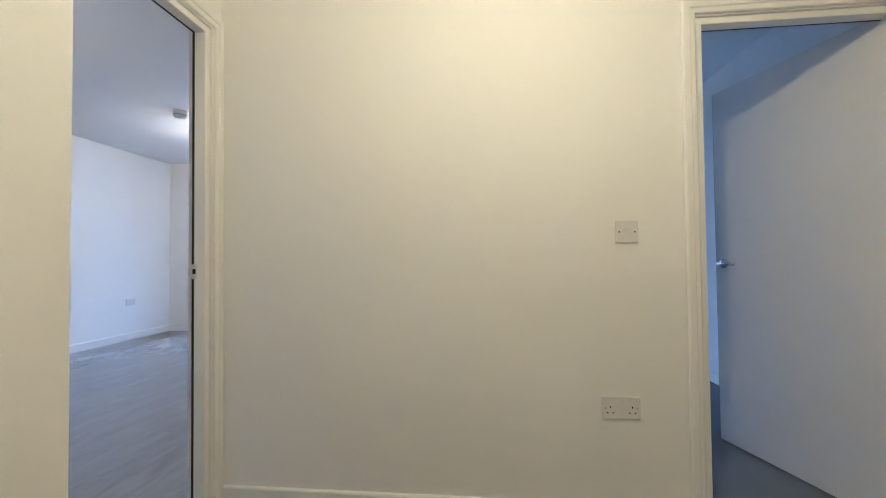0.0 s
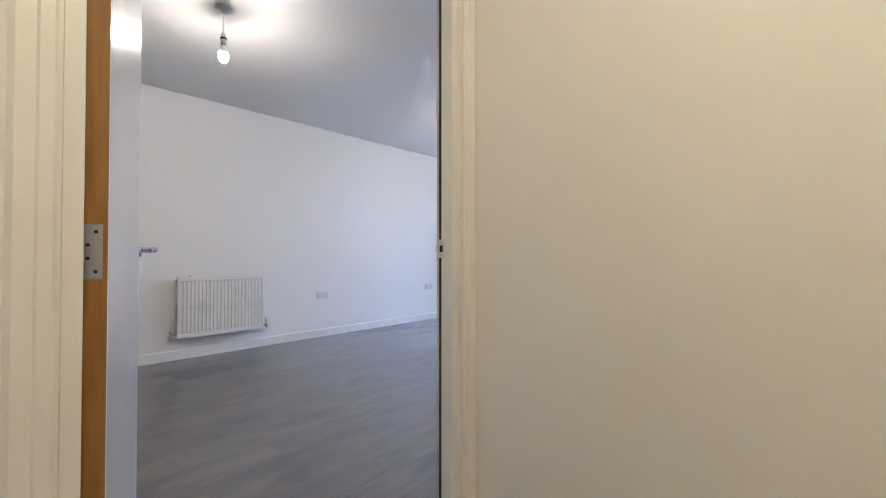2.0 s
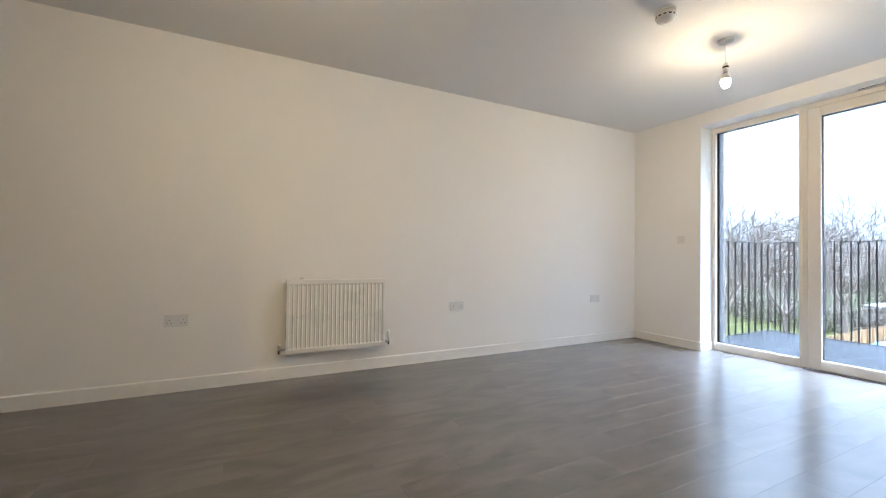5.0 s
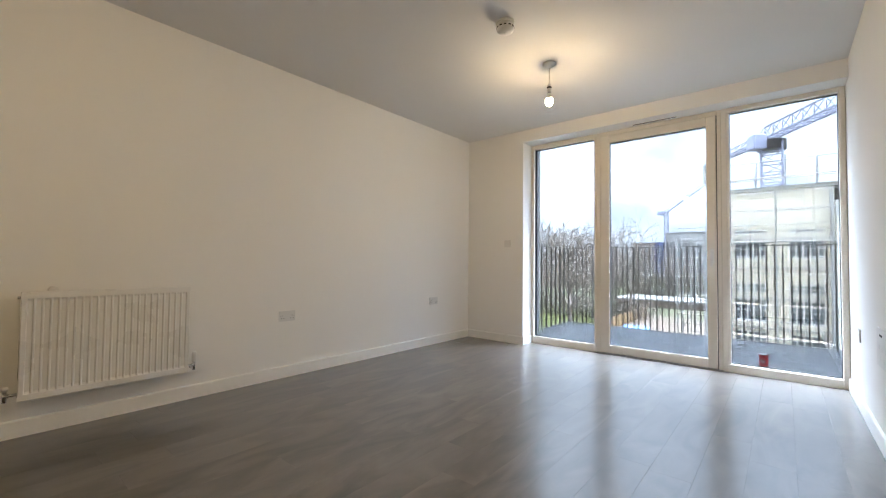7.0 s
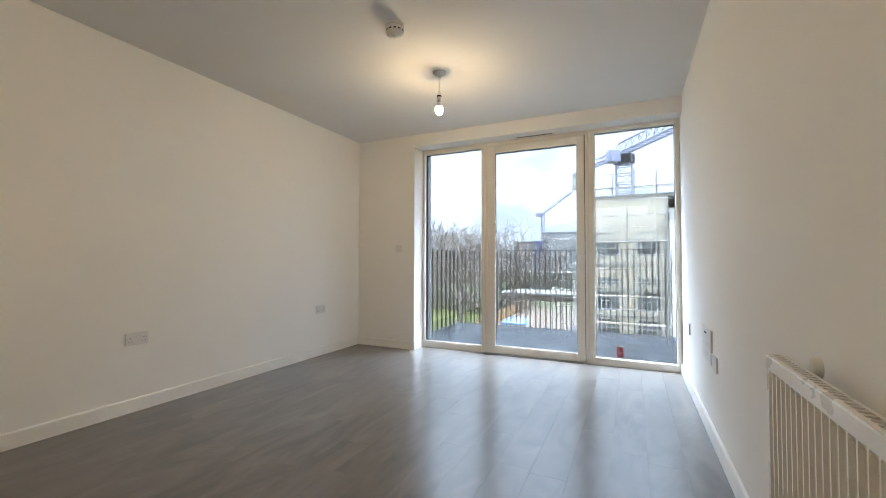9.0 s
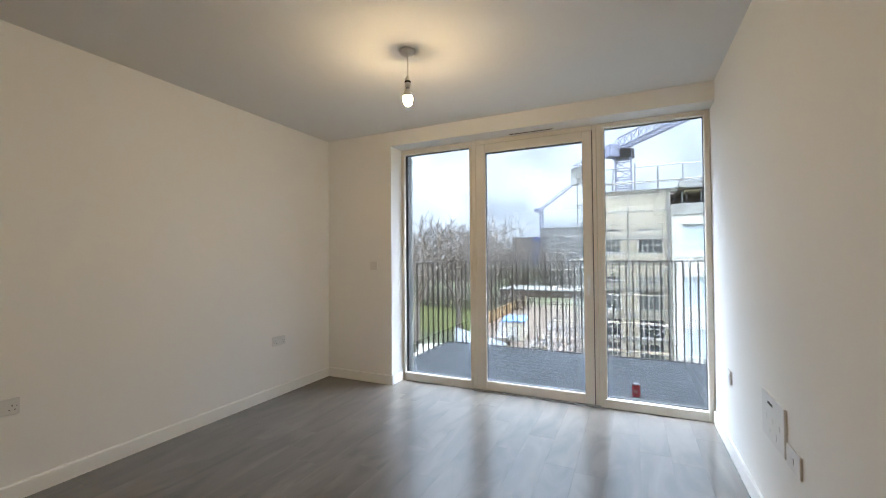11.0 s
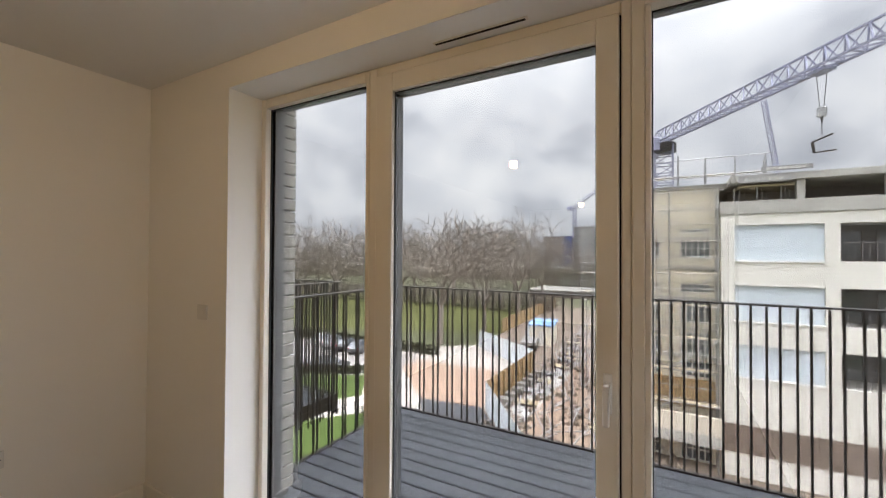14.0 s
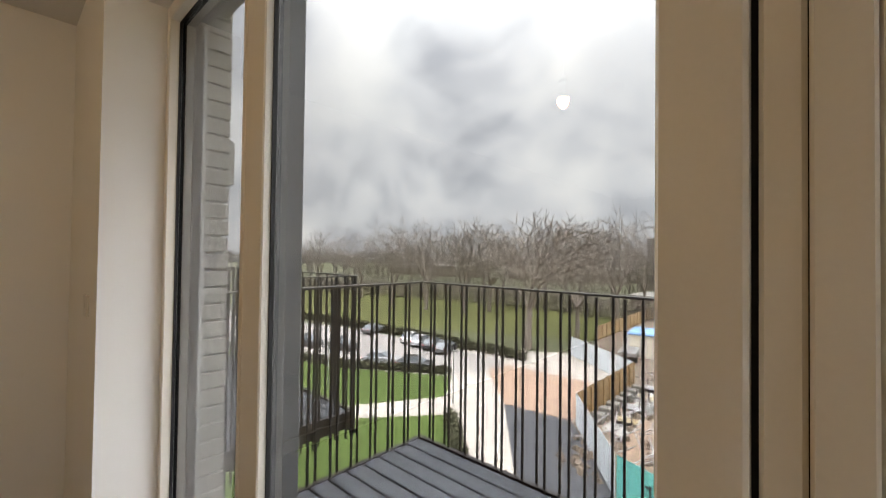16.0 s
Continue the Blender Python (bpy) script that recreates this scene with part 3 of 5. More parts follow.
def pendant(label, x, y, drop, glow, gname="ceiling pendants"):
    p = thing("pendant_light", label, "pendant light", (x, y, H), gname)
    part("ceiling_rose", lathe([(0.050, 0.0), (0.049, -0.010), (0.040, -0.021), (0.014, -0.027), (0.006, -0.034), (0.0001, -0.0341)], 28), M_PLASTIC, p, "white ceiling rose", True)
    z = -drop
    part("flex", rod(bmesh.new(), (0, 0, -0.030), (0, 0, z + 0.02), 0.0032, None, 8), M_PLASTIC, p, "white twin flex")
    part("lamp_holder", lathe([(0.006, z + 0.022), (0.012, z + 0.018), (0.0165, z + 0.004), (0.0170, z - 0.026), (0.0185, z - 0.030), (0.0185, z - 0.044), (0.0001, z - 0.0441)], 20), M_PLASTIC, p, "white lamp holder", True)
    part("holder_ring", lathe([(0.0172, z - 0.016), (0.0192, z - 0.014), (0.0192, z - 0.006), (0.0172, z - 0.004)], 20), M_DARK, p, "dark gap ring", True)
    part("bulb_cap", lathe([(0.0130, z - 0.043), (0.0135, z - 0.060), (0.0001, z - 0.0601)], 18), M_STEEL, p, "", True)
    part("bulb_base", lathe([(0.0130, z - 0.056), (0.0160, z - 0.062), (0.0215, z - 0.072), (0.0270, z - 0.086), (0.0296, z - 0.100), (0.0296, z - 0.103), (0.0001, z - 0.1031)], 24), M_PLASTIC, p, "white lamp body", True)
    b = [(0.0285, z - 0.1035), (0.0293, z - 0.112), (0.0285, z - 0.130), (0.0230, z - 0.146), (0.0130, z - 0.156), (0.0001, z - 0.1595)]
    part("bulb", lathe(b, 24), glow, p, "lit warm white bulb", True)
    return p


def smoke_alarm():
    s = thing("smoke_alarm", "round white smoke alarm on the ceiling", "smoke alarm", (1.805, -2.048, H))
    part("base", lathe([(0.062, 0.0), (0.062, -0.014), (0.058, -0.016), (0.0001, -0.0161)], 32), M_PLASTIC, s, "", True)
    part("body", lathe([(0.058, -0.0165), (0.058, -0.046), (0.053, -0.060), (0.036, -0.072), (0.0001, -0.074)], 32), M_PLASTIC, s, "", True)
    for k in range(12):
        a = k * math.pi / 6
        m = Matrix.Rotation(a, 4, "Z")
        part("slot", moved(block(0.0560, 0.0588, -0.008, 0.008, -0.044, -0.036), m), M_DARK, s, "dark smoke slot")
    part("test_button", lathe([(0.010, -0.070), (0.010, -0.076), (0.0001, -0.0765)], 16), M_PLASTIC, s)


def room_things():
    radiator("white ribbed panel radiator on the long wall", 0.803, 0.58, (0.0, -4.121, 0.210), 90)
    radiator("white ribbed panel radiator beside the doorway", 1.0, 0.60, (XR, -2.885, 0.210), -90)
    for y in (-4.846, -2.556):
        socket_plate("double_socket", "white double socket low on the long wall", "socket", (0, y, 0.508), 90, 0.146, "double", M_PLATE, "wall sockets")
    socket_plate("double_socket", "white double socket near the window corner", "socket", (0, -0.699, 0.512), 90, 0.146, "double", M_PLATE, "wall sockets")
    socket_plate("wall_plate", "white blank thermostat plate on the window pier", "wall plate", (0.60, 0, 1.206), 0, 0.086, "blank", M_PLASTIC)
    socket_plate("wall_plate", "white blank outlet plate near the balcony window", "wall plate", (XR, -0.34, 0.50), -90, 0.086, "blank", M_PLASTIC)
    socket_plate("wall_plate", "small white outlet plate below the media plate", "wall plate", (XR, -1.485, 0.478), -90, 0.146, "blank", M_PLASTIC)
    m = thing("media_plate", "large white media outlet plate on the wall", "media plate", (XR, -1.245, 0.546), turn=-90)
    part("plate", block(-0.155, 0.155, -0.012, 0, -0.102, 0.102, 0.003, 2), M_PLASTIC, m)
    part("slot", block(-0.060, 0.010, -0.0135, -0.0118, 0.060, 0.072, 0.001), M_DARK, m, "dark cable slot")
    for x, z in ((-0.09, 0.0), (0.0, 0.0), (0.09, 0.0), (-0.045, -0.055), (0.045, -0.055)):
        part("outlet", block(x - 0.014, x + 0.014, -0.0135, -0.0118, z - 0.014, z + 0.014, 0.001), M_PLASTIC, m)
    socket_plate("fused_spur", "white fused spur plate on the hall wall", "fused spur", (5.395, F_Y, 1.168), 0, 0.086, "spur", M_PLASTIC)
    socket_plate("double_socket", "white double socket low on the hall wall", "socket", (5.360, F_Y, 0.471), 0, 0.146, "double", M_PLASTIC, "wall sockets")
    pendant("bare lit bulb on a white ceiling pendant", 1.785, -1.345, 0.185, M_BULB)
    pendant("bare lit bulb on a white ceiling pendant", 1.768, -4.28, 0.185, M_BULB)
    pendant("lit hall pendant with a warm bulb", 4.95, -5.24, 0.185, M_BULB_HALL)
    smoke_alarm()


room_things()


# ---- outdoor materials ----
M_GROUND = material("rough_grass_ground", (0.085, 0.088, 0.05), 0.95, vary=0.3, scale=0.08, grain=2.0, bump=0.2, spec=0.1)
M_LAWN = material("mown_lawn", (0.066, 0.094, 0.025), 0.95, vary=0.22, scale=0.15, grain=9, bump=0.3, spec=0.1)
M_FIELD = material("park_grass", (0.088, 0.092, 0.032), 0.95, vary=0.2, scale=0.06, grain=3, bump=0.3, spec=0.1)
M_PAVE = material("pale_resin_paving", (0.377, 0.344, 0.303), 0.85, vary=0.1, scale=0.3, grain=12, bump=0.1)
M_CARPARK = material("grey_block_paving", (0.25, 0.23, 0.215), 0.85, vary=0.12, scale=0.25, grain=6, bump=0.1)
M_BRICKPAVE = material("pink_brick_paving", (0.295, 0.197, 0.139), 0.85, vary=0.14, scale=0.4, grain=10, bump=0.2)
M_ASPHALT = material("new_asphalt", (0.05, 0.051, 0.056), 0.85, vary=0.12, scale=0.5, grain=30, bump=0.2)
M_EARTH = material("churned_earth", (0.185, 0.148, 0.115), 0.95, vary=0.35, scale=0.35, grain=2.4, bump=0.6, spec=0.1)
M_SAND = material("orange_sub_base", (0.28, 0.205, 0.15), 0.95, vary=0.18, scale=0.4, grain=5, bump=0.4, spec=0.1)
M_BARK = material("grey_brown_bark", (0.24, 0.205, 0.175), 0.95, vary=0.25, scale=2, grain=12, bump=0.3, spec=0.1)
M_FLATBROWN = material("brown_brick_flats", (0.21, 0.17, 0.145), 0.9, vary=0.15, scale=0.3, grain=4, bump=0.1)
M_SCRUB = material("olive_scrub", (0.135, 0.12, 0.085), 0.95, vary=0.3, scale=0.15, grain=2, bump=0, spec=0.1)
# twig brown made paler and greyer to paint in distance haze
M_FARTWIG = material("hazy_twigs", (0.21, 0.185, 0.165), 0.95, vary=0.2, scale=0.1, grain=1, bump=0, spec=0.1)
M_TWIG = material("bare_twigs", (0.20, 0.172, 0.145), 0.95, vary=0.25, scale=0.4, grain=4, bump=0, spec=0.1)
# flat grey carries the haze over the horizon woods
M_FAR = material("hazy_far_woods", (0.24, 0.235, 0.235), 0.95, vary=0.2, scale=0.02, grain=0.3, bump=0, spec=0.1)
M_HEDGE = material("winter_hedge", (0.075, 0.075, 0.045), 0.95, vary=0.4, scale=0.8, grain=8, bump=0.3, spec=0.1)
M_HOARD = material("white_hoarding", (0.62, 0.67, 0.71), 0.6, vary=0.06, scale=0.6, grain=8, bump=0.03)
M_TEAL = material("teal_hoarding", (0.16, 0.52, 0.47), 0.6, vary=0.06, scale=0.6, grain=8, bump=0.03)
M_PLY = timber_material("plywood_back", (0.30, 0.20, 0.10), (0.50, 0.36, 0.20), (1, 1, 6))
M_RENDERED = material("cream_cement_board", (0.70, 0.645, 0.53), 0.85, vary=0.09, scale=0.4, grain=6, bump=0.1)
M_WHITEWALL = material("white_render_board", (0.74, 0.72, 0.66), 0.8, vary=0.05, scale=0.3, grain=6, bump=0.05)
M_SHEET = material("pale_blue_window_film", (0.60, 0.67, 0.73), 0.55, vary=0.05, scale=0.5, grain=3, bump=0.05)
M_TUBE = material("galvanised_tube", (0.36, 0.36, 0.36), 0.45, 0.6, vary=0.15, scale=3, grain=30, bump=0.02)
M_BOARD = material("scaffold_board", (0.52, 0.44, 0.30), 0.85, vary=0.2, scale=2, grain=15, bump=0.1)
M_FLATBRICK = material("brown_facade_brick", (0.20, 0.155, 0.125), 0.9, vary=0.15, scale=0.5, grain=5, bump=0.1)
# also the dark that shades loggia backs and the top storey core
M_FLATDARK = material("grey_brick_and_bay_shade", (0.17, 0.16, 0.16), 0.9, vary=0.15, scale=0.5, grain=5, bump=0.1)
# facade grey lightened to put distance haze into the colour
M_FLATGREY = material("haze_paled_grey_facade", (0.27, 0.26, 0.255), 0.9, vary=0.15, scale=0.5, grain=5, bump=0.1)
M_BLUECLAD = material("blue_cladding", (0.05, 0.07, 0.19), 0.6, vary=0.12, scale=0.5, grain=5, bump=0.05)
M_WINGLASS = material("far_window_glass", (0.10, 0.115, 0.13), 0.12, vary=0.3, scale=0.3, grain=2, bump=0, spec=0.8, random_tone=0.8)
M_WINWHITE = material("white_window_frame", (0.68, 0.67, 0.63), 0.5, vary=0.05)
M_CRANE = material("lilac_grey_crane_paint", (0.30, 0.31, 0.42), 0.5, 0.1, vary=0.12, scale=1.5, grain=12, bump=0.02)
M_RED = material("red_drink_can", (0.55, 0.02, 0.025), 0.3, 0.3, vary=0.06, scale=30, grain=200, bump=0.01)
M_CARS = [material("car_paint_" + c, v, 0.25, 0.2, vary=0.05, scale=2, grain=40, bump=0, coat=0.6) for c, v in (("black", (0.02, 0.02, 0.023)), ("silver", (0.42, 0.43, 0.45)), ("white", (0.70, 0.70, 0.70)), ("grey", (0.12, 0.125, 0.13)))]
M_TYRE = material("tyre_rubber", (0.02, 0.02, 0.02), 0.85, vary=0.2)
M_BLUEROOF = material("blue_sheet_roof", (0.20, 0.36, 0.62), 0.5, vary=0.08, scale=0.5, grain=5)
GZ = -11.0


# ---- balcony ----
def rail_run(parent, a, b, off, spacing=0.0758):
    """Balusters from a to b, alternately on the inner and outer side of the top bar."""
    a, b = Vector(a), Vector(b)
    n = int((b - a).length / spacing)
    for k in range(1, n + 1):
        p = a + (b - a) * (k / n) + Vector(off) * (0.0215 if k % 2 else -0.0215)
        ob = new("baluster", BALUSTER)
        ob.location = p
        ob.parent = parent


bm = block(-0.0065, 0.0065, -0.0075, 0.0075, -0.16, 1.218, 0.002)
BALUSTER = bpy.data.meshes.new("baluster")
bm.to_mesh(BALUSTER)
bm.free()
BALUSTER.materials.append(M_RAIL)


def balcony(name, label, x0, x1, y1, deck_z, right_side, left_side):
    """Deck boards along x, edge trims, channel underneath and a bar railing."""
    y0 = 0.37
    d = thing("balcony_deck" if name == "own" else "neighbour_deck", "grey grooved composite deck boards on a " + label, "deck")
    n = 12
    pitch = (y1 - 0.045 - y0) / n
    ends = (x0 + 0.04, x1 - 0.04)
    bm = bmesh.new()
    prof = [(0.0, -0.022), (0.0, -0.006), (0.005, 0.0)]
    g = 10
    wd = pitch - 0.015
    for k in range(g):
        u = 0.006 + (wd - 0.012) * k / g
        st = (wd - 0.012) / g
        prof += [(u, 0.0), (u + st * 0.12, -0.0022), (u + st * 0.42, -0.0022), (u + st * 0.55, 0.0)]
    prof += [(wd - 0.005, 0.0), (wd, -0.006), (wd, -0.022)]
    lo = [bm.verts.new((ends[0], y, z)) for y, z in prof]
    hi = [bm.verts.new((ends[1], y, z)) for y, z in prof]
    for k in range(len(prof)):
        j = (k + 1) % len(prof)
        bm.faces.new((lo[k], lo[j], hi[j], hi[k]))
    bm.faces.new(lo)
    bm.faces.new(list(reversed(hi)))
    bmesh.ops.recalc_face_normals(bm, faces=bm.faces)
    me = bpy.data.meshes.new("deck_board")
    bm.to_mesh(me)
    bm.free()
    me.materials.append(M_DECK)
    for k in range(n):
        ob = new("deck_board", me)
        ob.location = (0, y0 + k * pitch, deck_z)
        ob.parent = d
    bm = block(x0, x1, y1 - 0.04, y1 - 0.004, deck_z - 0.14, deck_z + 0.004, 0.002)
    cuboid(bm, x0, x0 + 0.036, y0, y1 - 0.041, deck_z - 0.14, deck_z + 0.004, 0.002)
    cuboid(bm, x1 - 0.036, x1, y0, y1 - 0.041, deck_z - 0.14, deck_z + 0.004, 0.002)
    cuboid(bm, x0 + 0.037, x1 - 0.037, y0, y1 - 0.041, deck_z - 0.13, deck_z - 0.10)
    part("edge_channel", bm, M_RAIL, d, "dark metal edge channel")
    r = thing("railing", "dark bronze metal bar railing on a " + label, "railing", (0, 0, deck_z), "balcony railings")
    t = 1.178
    bm = block(x0 - 0.028, x1 + 0.028, y1 - 0.028, y1 + 0.028, t - 0.006, t + 0.006, 0.002)
    part("top_bar", bm, M_RAIL, r)
    rail_run(r, (x0, y1, -0.05), (x1, y1, -0.05), (0, 1, 0))
    for on, x in ((left_side, x0), (right_side, x1)):
        if on:
            part("top_bar", block(x - 0.028, x + 0.028, 0.46, y1 - 0.029, t - 0.006, t + 0.006, 0.002), M_RAIL, r)
            rail_run(r, (x, 0.47, -0.05), (x, y1 - 0.04, -0.05), (1, 0, 0))
    part("bottom_bar", block(x0, x1, y1 - 0.006, y1 + 0.006, -0.205, -0.165), M_RAIL, r)


balcony("own", "flat's balcony", 0.535, 4.717, 1.985, 0.04, True, True)
balcony("next", "neighbouring balcony", -4.3, -0.19, 1.90, 0.06, True, True)


def drink_can():
    c = thing("drink_can", "small red drink can standing on the balcony deck", "can", (3.05, 0.47, 0.04))
    part("can_body", lathe([(0.024, 0.0), (0.0325, 0.007), (0.033, 0.012), (0.033, 0.100), (0.0325, 0.104), (0.0001, 0.1041)], 28), M_RED, c, "red printed aluminium", True)
    part("can_top", lathe([(0.032, 0.1045), (0.0265, 0.113), (0.0275, 0.115), (0.025, 0.1135), (0.0001, 0.1125)], 28), M_STEEL, c, "bare aluminium lid", True)
    for k, z in enumerate((0.044, 0.060)):
        bm = bmesh.new()
        for j in range(7):
            a = radians(-128 + j * 9 + k * 4)
            m = Matrix.Rotation(a, 4, "Z") @ Matrix.Translation((0.0332, 0, z + 0.004 * math.sin(j)))
            cuboid(bm, -0.0003, 0.0003, -0.0026, 0.0026, -0.006, 0.006)
            bmesh.ops.transform(bm, matrix=m, verts=bm.verts[-8:])
        part("label_mark", bm, M_WINWHITE, c, "white printed mark")


drink_can()


# ---- own facade: pale brick leaf outside the window, with its courses ----
def facade():
    bm = block(-9, 0.792, 0.355, 0.432, -11, 9)
    cuboid(bm, 0.792, 4.4, 0.38, 0.432, 2.49, 9)
    cuboid(bm, 3.62, 4.3, 0.356, 0.432, -0.15, 2.51)
    cuboid(bm, 4.3, 6.3, 0.356, 0.432, -0.15, 0.3)
    cuboid(bm, 4.4, 12, 0.356, 0.432, -11, -0.15)
    cuboid(bm, 4.4, 12, 0.356, 0.432, 2.51, 9)
    cuboid(bm, 6.3, 12, 0.356, 0.432, -0.15, 2.51)
    cuboid(bm, 0.792, 4.4, 0.36, 0.432, -11, -0.15)
    f = setting("wall_facade", bm, M_MORTAR, "pale buff brick outer facade of the flats", "wall")
    meshes = {}
    rng = random.Random(8)

    def brick(ln, x, y, z):
        key = round(ln, 3)
        if key not in meshes:
            b = block(0, ln, 0, 0.1025, 0, 0.065, 0.003)
            me = bpy.data.meshes.new("brick")
            b.to_mesh(me)
            b.free()
            me.materials.append(M_BRICK)
            meshes[key] = me
        ob = new("brick", meshes[key])
        ob.location = (x + rng.uniform(-0.002, 0.002), y + rng.uniform(-0.002, 0.002), z)
        ob.parent = f
    z, c = 0.08, 0
    while z < 2.95:
        ends = 0.812
        lens = (0.215, 0.215, 0.215) if c % 2 == 0 else (0.1025, 0.215, 0.215)
        x = ends
        if z < 2.5:
            for ln in lens:
                x -= ln
                brick(ln, x, 0.352, z)
                x -= 0.010
        z += 0.075
        c += 1
    g = thing("wall_light", "grey box light on the outer brick wall", "wall light", (0.36, 0.452, 1.92))
    part("body", block(-0.06, 0.06, 0, 0.17, -0.12, 0.12, 0.006, 2), M_CONC, g)
    part("diffuser", block(-0.045, 0.045, 0.012, 0.160, -0.126, -0.120), M_PLASTIC, g)


facade()


# ---- ground ----
def sheet(name, pts, mat, layer, label, category):
    return setting(name, prism(pts, GZ - 0.05, GZ + 0.012 * layer), mat, label, category)


def ground():
    bm = bmesh.new()
    bmesh.ops.create_circle(bm, cap_ends=True, radius=3500, segments=64, matrix=Matrix.Translation((0, 0, GZ)))
    setting("ground", bm, M_GROUND, "rough winter grassland reaching the horizon", "ground")
    sheet("field", [(-120, 30), (-62, 42.5), (-24, 58), (-19, 62), (-23, 104), (-70, 112), (-150, 90)], M_FIELD, 1, "green park field behind a hedge", "field")
    sheet("pavement", [(-60, 1.5), (4, 1.5), (2, 20), (-4.5, 22), (-10, 29.5), (-9.8, 41), (-20, 50), (-27, 45), (-45, 28)], M_PAVE, 2, "pale resin bound footpaths", "pavement")
    sheet("car_park", [(-90, 14), (-34.5, 26.5), (-25, 32.5), (-22.3, 37), (-24, 40.6), (-37, 41.5), (-56, 40), (-100, 30)], M_CARPARK, 3, "pale grey paved car park", "car park")
    sheet("lawn", [(-62, 8), (-26, 18.2), (-21.0, 26.6), (-24.4, 31.4), (-34.5, 25.7), (-66, 16.5)], M_LAWN, 4, "bright green lawn beside the car park", "lawn")
    sheet("lawn_near", [(-40, 2.5), (-7, 2.5), (-13.8, 19.6), (-18.0, 23.8), (-25.4, 15.2), (-40, 11)], M_LAWN, 4, "bright green lawn below the balcony", "lawn")
    sheet("brick_paving", [(-23.2, 36.0), (-16.2, 28.7), (-10.6, 29.3), (-9.7, 39.6), (-22.6, 39.2)], M_BRICKPAVE, 5, "pinkish brick paved square", "pavement")
    sheet("road", [(-16.1, 28.55), (-10.6, 29.2), (-5.2, 22.6), (-1, 15), (-8.0, 15), (-9.8, 20.0)], M_ASPHALT, 5, "new dark asphalt road", "road")
    sheet("building_site", [(-10.4, 29), (-4.8, 22), (0.5, 18.5), (18, 18.5), (18, 90), (-22, 100), (-20, 50), (-9.6, 41)], M_EARTH, 3, "churned brown earth of a building site", "building site")
    sheet("site_track", [(-6.2, 24.5), (1.8, 21.5), (2.0, 40), (-5.2, 64), (-8.6, 64)], M_SAND, 4, "orange sub-base track on the building site", "track")
    setting("kerb", prism([(-16.35, 28.6), (-16.15, 28.6), (-8.0, 14.9), (-8.2, 14.9)], GZ, GZ + 0.12), M_CONC, "pale concrete kerb along the asphalt road", "kerb")


ground()


# ---- bare winter trees ----
def grow(trunk, twig, rng, at, way, length, radius, level, last):
    """Recursive forking: limbs arch up and outwards, thick levels go to the trunk mesh, fine ones to the crown."""
    sides = 7 if level == 0 else (5 if level < 3 else 3)
    steps = 4 if level < 2 else (3 if level < 4 else 2)
    p, d, r = Vector(at), Vector(way), radius
    for k in range(steps):
        bend = Vector((rng.uniform(-1, 1), rng.uniform(-1, 1), rng.uniform(-0.5, 0.8)))
        d = (d + bend * (0.05 if level == 0 else 0.17)).normalized()
        q = p + d * (length / steps)
        r1 = r * (0.93 if level == 0 else 0.84)
        tube(trunk if level < 3 else twig, p, q, r, r1, sides)
        if 0 < level < last and k:
            side = d.orthogonal().normalized()
            side.rotate(Matrix.Rotation(rng.uniform(0, 6.283), 3, d))
            nd = (d * 0.75 + side * rng.uniform(0.5, 0.8)).normalized()
            grow(trunk, twig, rng, q, nd, length * rng.uniform(0.42, 0.6), r1 * 0.5, level + 1 if level > 2 else level + 2, last)
        p, r = q, r1
    if level < last:
        forks = 5 if level == 0 else (3 if level < 3 else 2)
        turn = rng.uniform(0, 6.283)
        for k in range(forks):
            side = d.orthogonal().normalized()
            side.rotate(Matrix.Rotation(turn + 6.283 * k / forks + rng.uniform(-0.4, 0.4), 3, d))
            nd = (d + side * rng.uniform(0.45, 0.85) + Vector((0, 0, 0.12))).normalized()
            grow(trunk, twig, rng, p, nd, length * rng.uniform(0.62, 0.84) if level else length * rng.uniform(0.7, 1.0), r * rng.uniform(0.56, 0.7), level + 1, last)


def tube(store, a, b, r0, r1, sides):
    """Appends an open tapered tube to a (vertices, faces) store."""
    vs, fs = store
    d = b - a
    u = d.orthogonal().normalized()
    v = d.normalized().cross(u)
    base = len(vs)
    for c, r in ((a, r0), (b, r1)):
        r = max(r, 0.030)
        for k in range(sides):
            t = 6.2832 * k / sides
            vs.append(c + u * (r * math.cos(t)) + v * (r * math.sin(t)))
    for k in range(sides):
        j = (k + 1) % sides
        fs.append((base + k, base + j, base + sides + j, base + sides + k))


def mesh_from(name, store, mat):
    me = bpy.data.meshes.new(name)
    me.from_pydata([tuple(v) for v in store[0]], [], store[1])
    me.materials.append(mat)
    return me


def tree_mesh_pair(seed, height, last=5):
    rng = random.Random(seed)
    trunk, twig = ([], []), ([], [])
    grow(trunk, twig, rng, (0, 0, -0.1), (0.02, 0.01, 1), height * 0.26, height * 0.021, 0, last)
    k = height / sorted(v.z for v in twig[0])[int(len(twig[0]) * 0.93)]
    for store in (trunk, twig):
        for v in store[0]:
            v *= k
    return mesh_from("trunk", trunk, M_BARK), mesh_from("crown", twig, M_TWIG)


